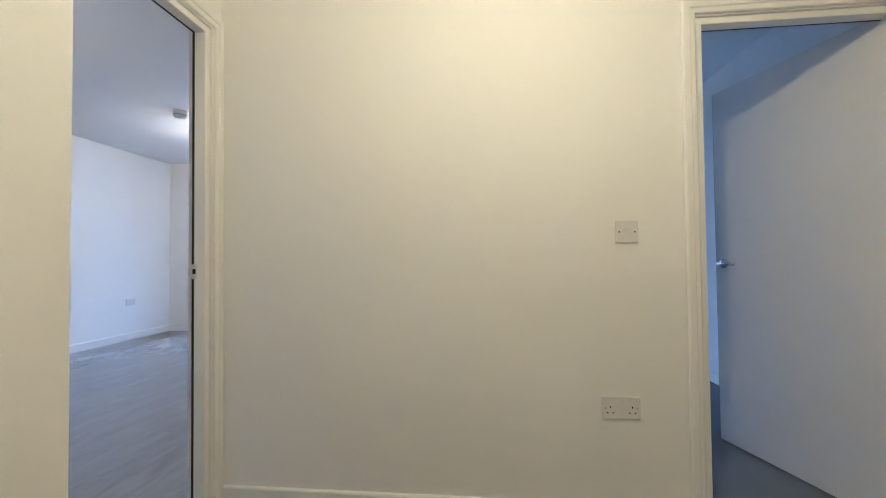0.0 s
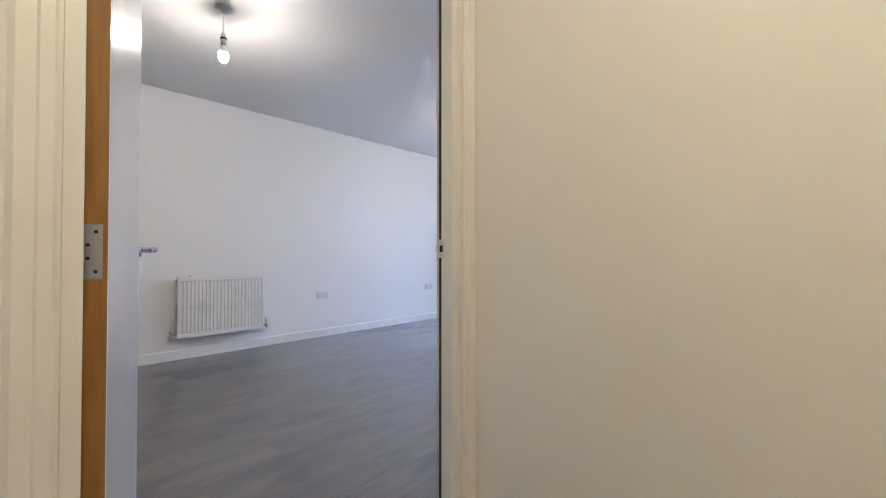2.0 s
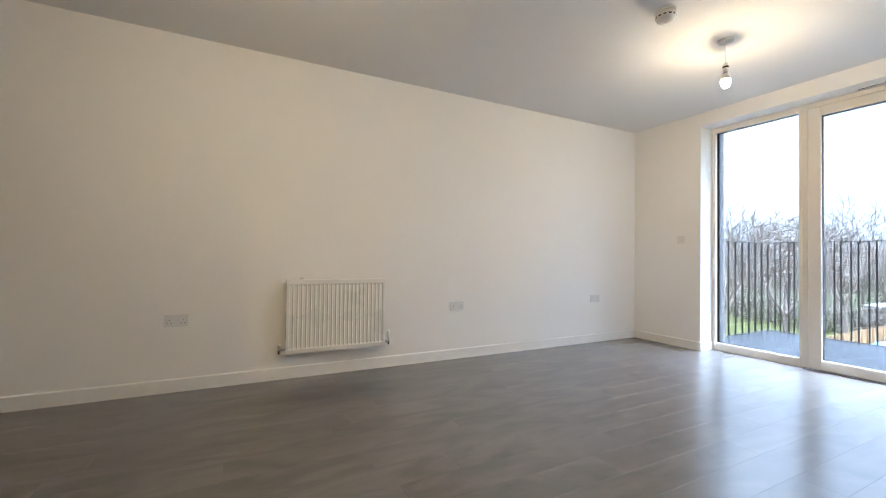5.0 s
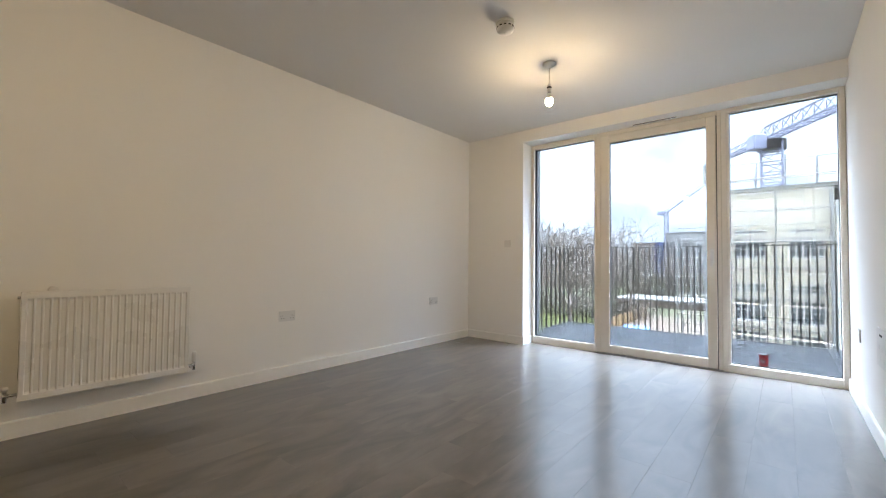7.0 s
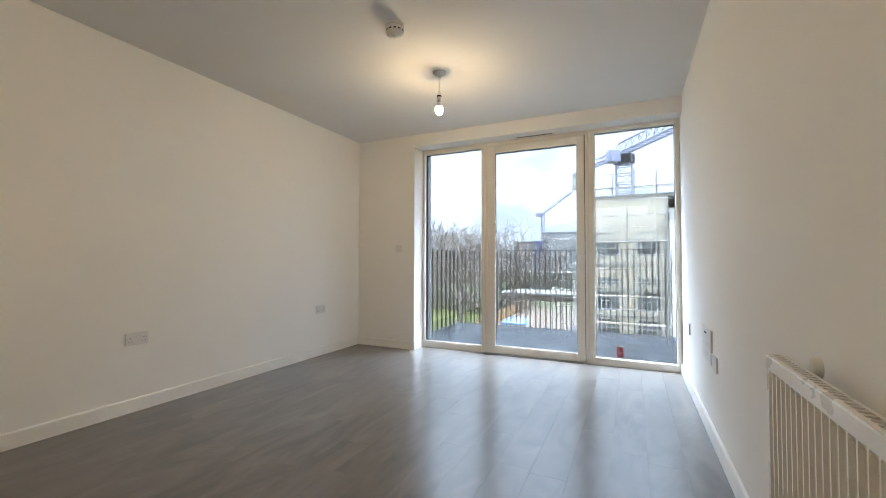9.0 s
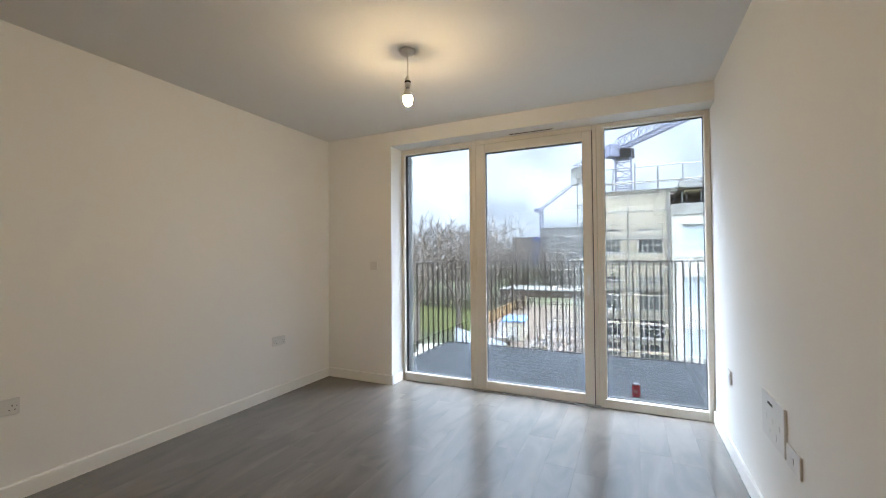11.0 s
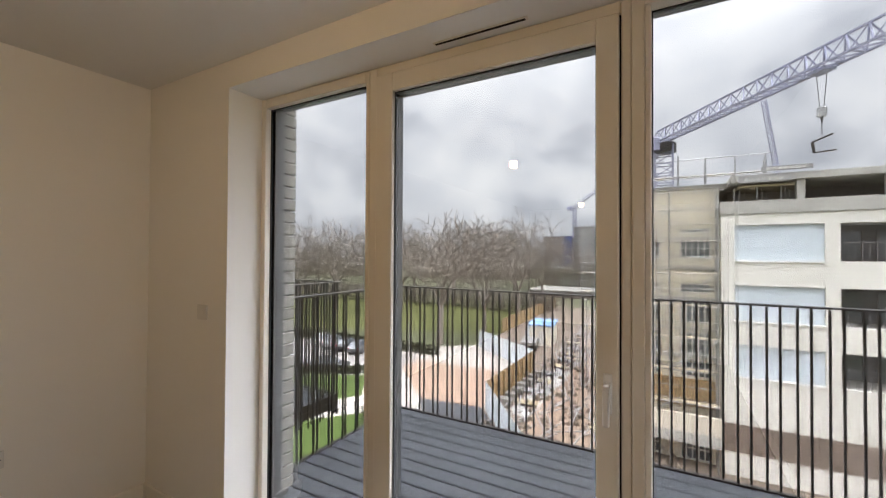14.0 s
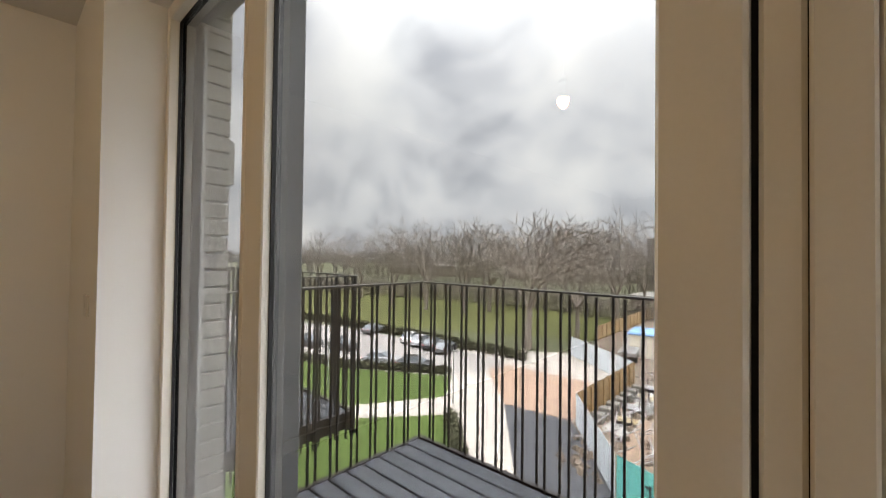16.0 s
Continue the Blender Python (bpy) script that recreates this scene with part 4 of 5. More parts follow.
def trees():
    kinds = [tree_mesh_pair(s, 18.5) for s in (3, 11, 19, 27)]
    rng = random.Random(2)
    spots = [(-25.2, 48.0), (-23.9, 60.5), (-22.6, 74.0), (-53.0, 68.5), (-50.5, 74.5), (-62.3, 66.3), (-70.2, 63.2), (-44.0, 88.0), (-37.0, 92.0), (-31.0, 96.0), (-25.0, 99.0), (-57.0, 90.0),
             (-66.0, 93.0), (-80.0, 84.0), (-92.0, 70.0), (-108.0, 66.0)]
    for k, (x, y) in enumerate(spots):
        a, b = kinds[k % 4]
        s = rng.uniform(0.92, 1.08)
        t = thing("tree", "bare leafless winter tree beside the park field", "tree", (x, y, GZ), "park trees", turn=rng.uniform(0, 360))
        t.scale = (s, s, s * (0.80 if y < 62 else 0.93))
        for nm, me in (("trunk", a), ("crown", b)):
            o = new(nm, me)
            o.parent = t
    # far woods, distance haze mixed into their twig colour
    wood = ([], [])
    low = [tree_mesh_pair(s, 13.0, 4) for s in (41, 43)]
    pts = [[[tuple(v.co) for v in m.vertices], [tuple(p.vertices) for p in m.polygons]] for pair in low for m in pair]
    for k in range(110):
        x, y = rng.uniform(-330, -12), 0
        y = rng.uniform(125, 210) + max(0, -x - 120) * -0.35
        s, a = rng.uniform(0.75, 1.15), rng.uniform(0, 6.28)
        src = pts[0:2] if k % 2 else pts[2:4]
        for vs, fs in src:
            base = len(wood[0])
            ca, sa = math.cos(a) * s, math.sin(a) * s
            wood[0].extend((vx * ca - vy * sa + x, vx * sa + vy * ca + y, vz * s + GZ) for vx, vy, vz in vs)
            wood[1].extend(tuple(i + base for i in f) for f in fs)
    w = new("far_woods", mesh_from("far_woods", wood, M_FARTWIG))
    tagged(w, "brown bare woodland beyond the park, paled for haze", "woods", kind="stuff")


trees()


def clumps(name, line, wide, high, count, mat, label, category, seed, tuft=0.2):
    """A run of many small leaf-and-twig tufts along a line: an uneven hedge or thicket."""
    rng = random.Random(seed)
    vs, fs = [], []
    seg = [(Vector(a), Vector(b)) for a, b in zip(line, line[1:])]
    tot = sum((b - a).length for a, b in seg)
    for _ in range(count):
        u = rng.uniform(0, tot)
        for a, b in seg:
            if u <= (b - a).length:
                break
            u -= (b - a).length
        p = a + (b - a).normalized() * u
        h = rng.random() ** 0.7
        c = Vector((p.x + rng.gauss(0, wide * 0.35), p.y + rng.gauss(0, wide * 0.35), GZ + h * high * rng.uniform(0.75, 1.1)))
        for _ in range(3):
            q = [c + Vector((rng.uniform(-1, 1), rng.uniform(-1, 1), rng.uniform(-0.8, 1))) * tuft for _ in range(3)]
            base = len(vs)
            vs += q
            fs.append((base, base + 1, base + 2))
    ob = new(name, mesh_from(name, (vs, fs), mat))
    return tagged(ob, label, category, kind="stuff")


clumps("hedge", [(-100, 31), (-62, 41.5), (-43, 42.6), (-22.5, 42.4)], 1.0, 1.15, 9000, M_HEDGE, "dark clipped winter hedge along the car park", "hedge", 4)
clumps("hedge", [(-70, 15.6), (-35, 26.0), (-25.2, 31.9)], 0.8, 0.75, 5000, M_HEDGE, "low dark hedge beside the parked cars", "hedge", 5)
clumps("shrubs", [(-17.6, 23.4), (-14.2, 20.2), (-12.6, 18.4)], 0.6, 0.7, 700, M_HEDGE, "dark planting bed beside the footpath", "shrubs", 6)
clumps("thicket", [(-125, 72), (-70, 86), (-40, 88), (-24, 84), (-20, 92)], 6.0, 4.2, 22000, M_TWIG, "brown undergrowth below the park trees", "thicket", 7)


clumps("wood_edge", [(-150, 108), (-80, 128), (-48, 140), (-14, 142)], 9.0, 9.5, 14000, M_SCRUB, "dark olive scrub bank beyond the park", "scrub", 8, 0.3)


# ---- cars ----
def car(paint, label, at, turn):
    c = thing("car", label, "car", (*at, GZ + 0.04), "parked cars", turn=turn)
    side = [(-2.1, 0.35), (-2.15, 0.75), (-1.95, 0.92), (-1.0, 1.0), (1.15, 0.98), (1.95, 0.86), (2.15, 0.62), (2.1, 0.32)]
    bm = bmesh.new()
    rows = []
    for y, k in ((-0.86, 0.90), (-0.80, 1.0), (0.80, 1.0), (0.86, 0.90)):
        rows.append([bm.verts.new((x * (0.985 if k < 1 else 1), y, 0.32 + (z - 0.32) * k)) for x, z in side])
    for lo, hi in zip(rows, rows[1:]):
        for k in range(len(side)):
            j = (k + 1) % len(side)
            bm.faces.new((lo[k], lo[j], hi[j], hi[k]))
    bm.faces.new(rows[0])
    bm.faces.new(list(reversed(rows[-1])))
    part("body", bm, paint, c)
    cab = [(-1.75, 0.94), (-1.25, 1.38), (0.15, 1.44), (1.05, 0.98)]
    bm = bmesh.new()
    lo = [bm.verts.new((x, -0.76 + 0.16 * (z > 1.1), z)) for x, z in cab]
    hi = [bm.verts.new((x, 0.76 - 0.16 * (z > 1.1), z)) for x, z in cab]
    for k in range(4):
        j = (k + 1) % 4
        bm.faces.new((lo[k], lo[j], hi[j], hi[k]))
    bm.faces.new(lo)
    bm.faces.new(list(reversed(hi)))
    part("windows", bm, M_WINGLASS, c, "dark car windows")
    part("roof", block(-1.22, 0.16, -0.60, 0.60, 1.405, 1.465, 0.02), paint, c)
    for x in (-1.35, 1.35):
        for y in (-0.80, 0.80):
            w = part("wheel", rod(bmesh.new(), (x, y - 0.1, 0.31), (x, y + 0.1, 0.31), 0.31, None, 16), M_TYRE, c, "black tyre")
            part("rim", rod(bmesh.new(), (x, y - 0.105, 0.31), (x, y + 0.105, 0.31), 0.19, None, 12), M_STEEL, w, "grey rim")
    for y in (-0.6, 0.6):
        part("headlight", block(2.02, 2.13, y - 0.16, y + 0.16, 0.60, 0.74, 0.02), M_WINWHITE, c, "clear headlight")
        part("tail_light", block(-2.14, -2.03, y - 0.14, y + 0.14, 0.68, 0.84, 0.02), M_RED, c, "red tail light")


for paint, what, x, y, a in ((2, "white", -39.5, 40.0, 112), (1, "silver", -37.0, 39.6, 110), (0, "black", -34.5, 39.3, 112), (3, "dark grey", -32.0, 39.0, 110), (0, "black", -28.9, 30.6, 30), (1, "silver", -33.2, 29.4, 32), (0, "black", -42.5, 30.6, 10), (3, "dark grey", -48.5, 40.4, 100), (0, "black", -47.5, 28.4, 12)):
    car(M_CARS[paint], what + " hatchback parked in the paved car park", (x, y), a)


def lamp_post(x, y):
    p = thing("street_lamp", "slim grey street lamp post by the footpath", "street lamp", (x, y, GZ), "path lamps")
    part("pole", rod(bmesh.new(), (0, 0, 0), (0, 0, 4.4), 0.06, 0.04, 10), M_TUBE, p)
    part("lamp_head", block(-0.09, 0.45, -0.09, 0.09, 4.38, 4.48, 0.02), M_TUBE, p)


for x, y in ((-24.0, 38.6), (-19.4, 25.8), (-30.0, 20.5)):
    lamp_post(x, y)


# ---- building site fences ----
def fence_run(name, label, pts, high, panel, front, back, group=""):
    """Upright panels on posts along a line; front face to the left of the run, bare timber behind."""
    f = thing(name, label, name.split("_")[-1], (0, 0, GZ), group)
    for (ax, ay), (bx, by) in zip(pts, pts[1:]):
        d = Vector((bx - ax, by - ay, 0))
        n = max(1, round(d.length / panel))
        turn = math.degrees(math.atan2(d.y, d.x))
        for k in range(n):
            m = pose(ax + d.x * k / n, ay + d.y * k / n, 0, 0, 0, turn)
            ln = d.length / n
            p = part("panel", moved(block(0.01, ln - 0.01, 0.0, 0.02, 0.05, high), m), front, f)
            part("backing", moved(block(0.01, ln - 0.01, -0.025, -0.003, 0.03, high - 0.03), m), back, p, "bare timber back")
            part("post", moved(block(-0.05, 0.05, -0.13, -0.03, 0, high - 0.1), m), back, f)
    return f


fence_run("site_hoarding", "white painted plywood site hoarding around the works", [(-9.8, 41.3), (-19.6, 49.0)], 2.4, 2.4, M_HOARD, M_PLY)
fence_run("site_hoarding", "white painted hoarding with a timber back", [(-10.0, 28.9), (-9.8, 41.2)], 2.4, 1.2, M_HOARD, M_PLY)
fence_run("site_hoarding", "white and pale blue printed hoarding along the road", [(-4.6, 21.3), (-10.0, 28.8)], 2.4, 1.2, M_HOARD, M_PLY)
fence_run("site_hoarding", "teal printed site hoarding with dark lettering", [(2.0, 18.6), (-4.5, 21.2)], 2.4, 1.2, M_TEAL, M_PLY)
fence_run("timber_fence", "brown timber fence along the park field", [(-20.6, 60), (-21.2, 98)], 2.2, 2.0, M_PLY, M_PLY)


def lettering():
    t = thing("hoarding_lettering", "dark plain lettering bars on the teal hoarding", "lettering", (-1.25, 19.87, GZ + 1.45), turn=158.2)
    for k in range(4):
        part("bar", block(k * 0.5, k * 0.5 + 0.12, 0.035, 0.045, -0.35, 0.35), M_DARK, t)
        part("bar", block(k * 0.5 + 0.13, k * 0.5 + 0.34, 0.035, 0.045, -0.06 + 0.2 * (k % 2), 0.06 + 0.2 * (k % 2)), M_DARK, t)


lettering()


# ---- construction block opposite ----
def grid_window(parent, x0, x1, y, z0, z1, cols, rows):
    w = part("window", block(x0, x1, y + 0.10, y + 0.14, z0, z1), M_WINGLASS, parent, "dark unlit glazing")
    bm = frame_of(x0, x1, z0, z1, 0.09, y + 0.02, y + 0.10, 0)
    for k in range(1, cols):
        x = x0 + (x1 - x0) * k / cols
        cuboid(bm, x - 0.04, x + 0.04, y + 0.03, y + 0.10, z0 + 0.09, z1 - 0.09)
    for k in range(1, rows):
        z = z0 + (z1 - z0) * k / rows
        for c in range(cols):
            a, b = x0 + (x1 - x0) * c / cols + 0.05, x0 + (x1 - x0) * (c + 1) / cols - 0.05
            cuboid(bm, a, b, y + 0.035, y + 0.095, z - 0.035, z + 0.035)
    part("window_frame", bm, M_WINWHITE, w, "white glazing bars")


def dark_bay(parent, x0, x1, y, z0, z1):
    """A deep, unlit loggia: raw inner box, back wall coloured dark for shade, glazed screen at its back, black rail in
    front.
    """
    bay = part("loggia", block(x0, x1, y + 2.2, y + 2.3, z0, z1), M_FLATDARK, parent, "deep loggia with shade put into its dark back wall")
    part("loggia_floor", block(x0, x1, y + 0.36, y + 2.19, z0 - 0.12, z0 - 0.005), M_CONC, bay)
    part("loggia_soffit", block(x0, x1, y + 0.36, y + 2.19, z1 + 0.005, z1 + 0.12), M_CONC, bay)
    for a in (x0 - 0.12, x1 + 0.01):
        part("loggia_cheek", block(a, a + 0.11, y + 0.36, y + 2.19, z0, z1), M_CONC, bay)
    for a, b in ((x0 + 0.1, x0 + 1.5), (x0 + 2.0, x1 - 0.1)):
        part("glass_door", block(a, b, y + 2.12, y + 2.15, z0 + 0.05, z1 - 0.25), M_WINGLASS, bay)
        part("door_frame", frame_of(a, b, z0 + 0.05, z1 - 0.25, 0.1, y + 2.05, y + 2.12, 0), M_FLATDARK, bay)
    bm = bmesh.new()
    cuboid(bm, x0, x1, y + 0.10, y + 0.14, z0 + 0.95, z0 + 1.0)
    n = 14
    for k in range(n + 1):
        x = x0 + 0.03 + (x1 - x0 - 0.06) * k / n
        cuboid(bm, x - 0.012, x + 0.012, y + 0.108, y + 0.132, z0, z0 + 0.949)
    part("rail", bm, M_FLATDARK, bay, "dark balcony rail")


def wall_with_holes(x0, x1, z0, z1, y0, y1, holes):
    """A wall slab along x with rectangular through-holes (x0, x1, z0, z1), none overlapping in x bands of one row."""
    bm = bmesh.new()
    rows = sorted({(h[2], h[3]) for h in holes})
    z = z0
    for a, b in rows:
        if a > z:
            cuboid(bm, x0, x1, y0, y1, z, a)
        x = x0
        for h in sorted(h for h in holes if (h[2], h[3]) == (a, b)):
            if h[0] > x:
                cuboid(bm, x, h[0], y0, y1, a, b)
            x = h[1]
        if x < x1:
            cuboid(bm, x, x1, y0, y1, a, b)
        z = b
    if z < z1:
        cuboid(bm, x0, x1, y0, y1, z, z1)
    return bm


def construction_block():
    y = 27.0
    b = thing("construction_building", "half-built cream and white block of flats", "building", (0, 0, 0))
    # white wing
    storeys = [(1.28, 3.29), (-2.12, -0.13), (-5.3, -3.48)]
    holes = [(x, x + 3.9, a, c) for a, c in storeys for x in (6.13, 10.62, 15.1)]
    part("white_wall", wall_with_holes(5.50, 22, -8.0, 3.92, y, y + 0.35, holes), M_WHITEWALL, b, "white board facade")
    for a, c in storeys:
        for x in (6.13, 10.62, 15.1):
            if x > 7:
                dark_bay(b, x + 0.01, x + 3.89, y, a + 0.01, c - 0.01)
                continue
            p = part("window_panel", block(x + 0.01, x + 3.89, y + 0.16, y + 0.20, a + 0.01, c - 0.01), M_SHEET, b, "pale blue protective sheet")
            part("sill", block(x - 0.05, x + 3.95, y - 0.06, y - 0.002, a - 0.10, a - 0.02), M_WHITEWALL, p)
    part("slab_edge", block(5.45, 22, y - 0.08, y + 12, 3.93, 4.65), M_CONC, b, "raw concrete slab edge")
    part("roof_slab", block(5.95, 22, y - 0.15, y + 12, 5.72, 6.08), M_CONC, b, "raw concrete roof slab")
    for x in (8.9, 12.4, 16.0, 19.6):
        part("column", block(x, x + 0.35, y + 0.05, y + 0.5, 4.66, 5.71), M_CONC, b)
    # dark grey core darkens the open storey behind the columns
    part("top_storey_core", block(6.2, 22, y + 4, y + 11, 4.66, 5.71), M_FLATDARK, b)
    part("plinth_wall", block(5.50, 22, y + 0.02, y + 0.36, -9.6, -8.01), M_FLATBRICK, b, "brown brick band")
    part("base_wall", block(5.50, 22, y + 0.05, y + 0.36, -11, -9.61), M_WHITEWALL, b)
    part("side_wall", block(5.50, 5.80, y + 0.36, y + 12, -11, 3.92), M_WHITEWALL, b)
    # cream wing behind the scaffold
    yb = y + 0.9
    wins = []
    for a, c in ((2.91, 3.21), (1.34, 2.62), (-0.78, -0.14), (-2.6, -1.13), (-4.51, -3.13), (-5.95, -4.8), (-10.95, -9.59)):
        for x in (0.75, 3.43):
            wins.append((x, x + 1.65, a, c))
    part("cream_wall", wall_with_holes(0.55, 5.49, -11, 5.6, yb, yb + 0.3, wins), M_RENDERED, b, "cream cement board facade")
    for x0, x1, a, c in wins:
        grid_window(b, x0 + 0.01, x1 - 0.01, yb, a + 0.01, c - 0.01, 5, 2 if c - a > 0.5 else 1)
    part("parapet", block(0.45, 5.9, yb - 0.1, yb + 11, 5.61, 5.85), M_CONC, b)
    part("flank_wall", block(0.55, 0.85, yb + 0.31, yb + 11, -11, 5.6), M_RENDERED, b)
    part("lower_parapet", block(0.55, 5.45, yb - 1.5, yb - 1.2, -8.76, -7.75), M_RENDERED, b, "cream balcony parapet")
    part("lower_slab", block(0.55, 5.45, yb - 1.5, yb - 0.01, -9.42, -8.77), M_CONC, b)
    part("bare_board_wall", block(0.9, 5.4, yb - 0.09, yb - 0.004, -7.7, -6.0), M_PLY, b, "bare ochre sheathing board")
    for zz in (2.68, 0.88, -1.0, -2.85, -4.55):
        part("ledge", block(0.55, 5.45, yb - 0.12, yb - 0.005, zz - 0.18, zz), M_CONC, b)
    n = thing("banner", "dark banner with plain pale marks on the scaffold", "banner", (6.3, y - 0.35, 5.62))
    part("cloth", block(0, 2.3, 0, 0.02, 0, 0.34), M_ALU, n, "dark printed cloth")
    for k in range(7):
        part("mark", block(0.25 + k * 0.26, 0.42 + k * 0.26, -0.012, -0.002, 0.10, 0.25), M_WINWHITE, n)
    d = thing("banner", "dark banner with pale marks on the roof edge", "banner", (7.3, y - 0.3, 6.2))
    part("cloth", block(0, 2.2, 0, 0.02, 0, 0.26), M_ALU, d, "dark printed cloth")
    for k in range(7):
        part("mark", block(0.25 + k * 0.25, 0.40 + k * 0.25, -0.012, -0.002, 0.07, 0.19), M_WINWHITE, d)
    part("props", block(6.4, 9.4, y + 0.6, y + 3.6, 5.5, 5.62), M_BOARD, b, "timber formwork deck")
    for k in range(9):
        x = 6.2 + k * 0.36
        part("prop", rod(bmesh.new(), (x, y + 0.7 + (k % 3) * 0.9, 4.66), (x, y + 0.7 + (k % 3) * 0.9, 5.5), 0.05, None, 8), M_TUBE, b, "steel prop")


construction_block()


def scaffold(label, x0, x1, y0, y1, z0, z1, bay, lift, seed, guard=True):
    s = thing("scaffold", label, "scaffold", (0, 0, 0), "site scaffolds")
    rng = random.Random(seed)
    nx, nz = max(1, round((x1 - x0) / bay)), max(1, round((z1 - z0) / lift))
    st = ([], [])
    for yy in (y0, y1):
        for k in range(nx + 1):
            x = x0 + (x1 - x0) * k / nx
            top = z1 + rng.uniform(0.1, 1.5)
            me = ([], [])
            tube(me, Vector((x, yy, z0)), Vector((x + rng.uniform(-0.05, 0.05), yy, top)), 0.045, 0.045, 6)
            o = new("standard", mesh_from("standard", me, M_TUBE))
            o.parent = s
    led = ([], [])
    for k in range(1, nz + 1):
        z = z0 + (z1 - z0) * k / nz
        for yy in (y0, y1):
            for dz in ((0, 1.0) if guard and yy == y0 else (0,)):
                tube(led, Vector((x0 - 0.3, yy, z + dz)), Vector((x1 + 0.3, yy, z + dz)), 0.027, 0.027, 6)
        for j in range(nx + 1):
            x = x0 + (x1 - x0) * j / nx
            tube(led, Vector((x, y0 - 0.15, z - 0.06)), Vector((x, y1 + 0.1, z - 0.06)), 0.036, 0.036, 6)
        part("board_lift", block(x0 - 0.1, x1 + 0.1, y0 + 0.06, min(y1 - 0.06, y0 + 0.50), z + 0.02, z + 0.065), M_BOARD, s, "timber walkway boards")
        if k % 2 == 0:
            j = rng.randrange(nx)
            xa, xb = x0 + (x1 - x0) * j / nx, x0 + (x1 - x0) * (j + 1) / nx
            tube(led, Vector((xa, y0 - 0.06, z - lift)), Vector((xb, y0 - 0.06, z)), 0.036, 0.036, 6)
    o = new("ledgers", mesh_from("ledgers", led, M_TUBE))
    o.parent = s
    return s


scaffold("galvanised tube scaffold across the cream facade", 0.5, 5.3, 26.6, 27.5, -11, 4.3, 2.1, 1.84, 1)
scaffold("galvanised scaffold rails along the roof edge", 0.5, 7.6, 27.1, 27.7, 5.86, 6.3, 1.4, 0.45, 2)
scaffold("scaffold returning along the flank of the block", -0.5, 0.4, 27.7, 38, -11, 7.0, 1.1, 2.0, 3)
scaffold("tall free-standing scaffold stair tower", -4.6, -2.4, 40, 42.5, -11, 3.4, 1.1, 1.9, 4)
scaffold("scaffold tower on the sandy site track", -3.8, -1.8, 52, 54.5, -11, 4.5, 1.0, 1.9, 5)
scaffold("scaffold frames along the edge of the dig", -6.6, -5.2, 42.0, 58.0, -11, -7.6, 1.4, 1.7, 9)


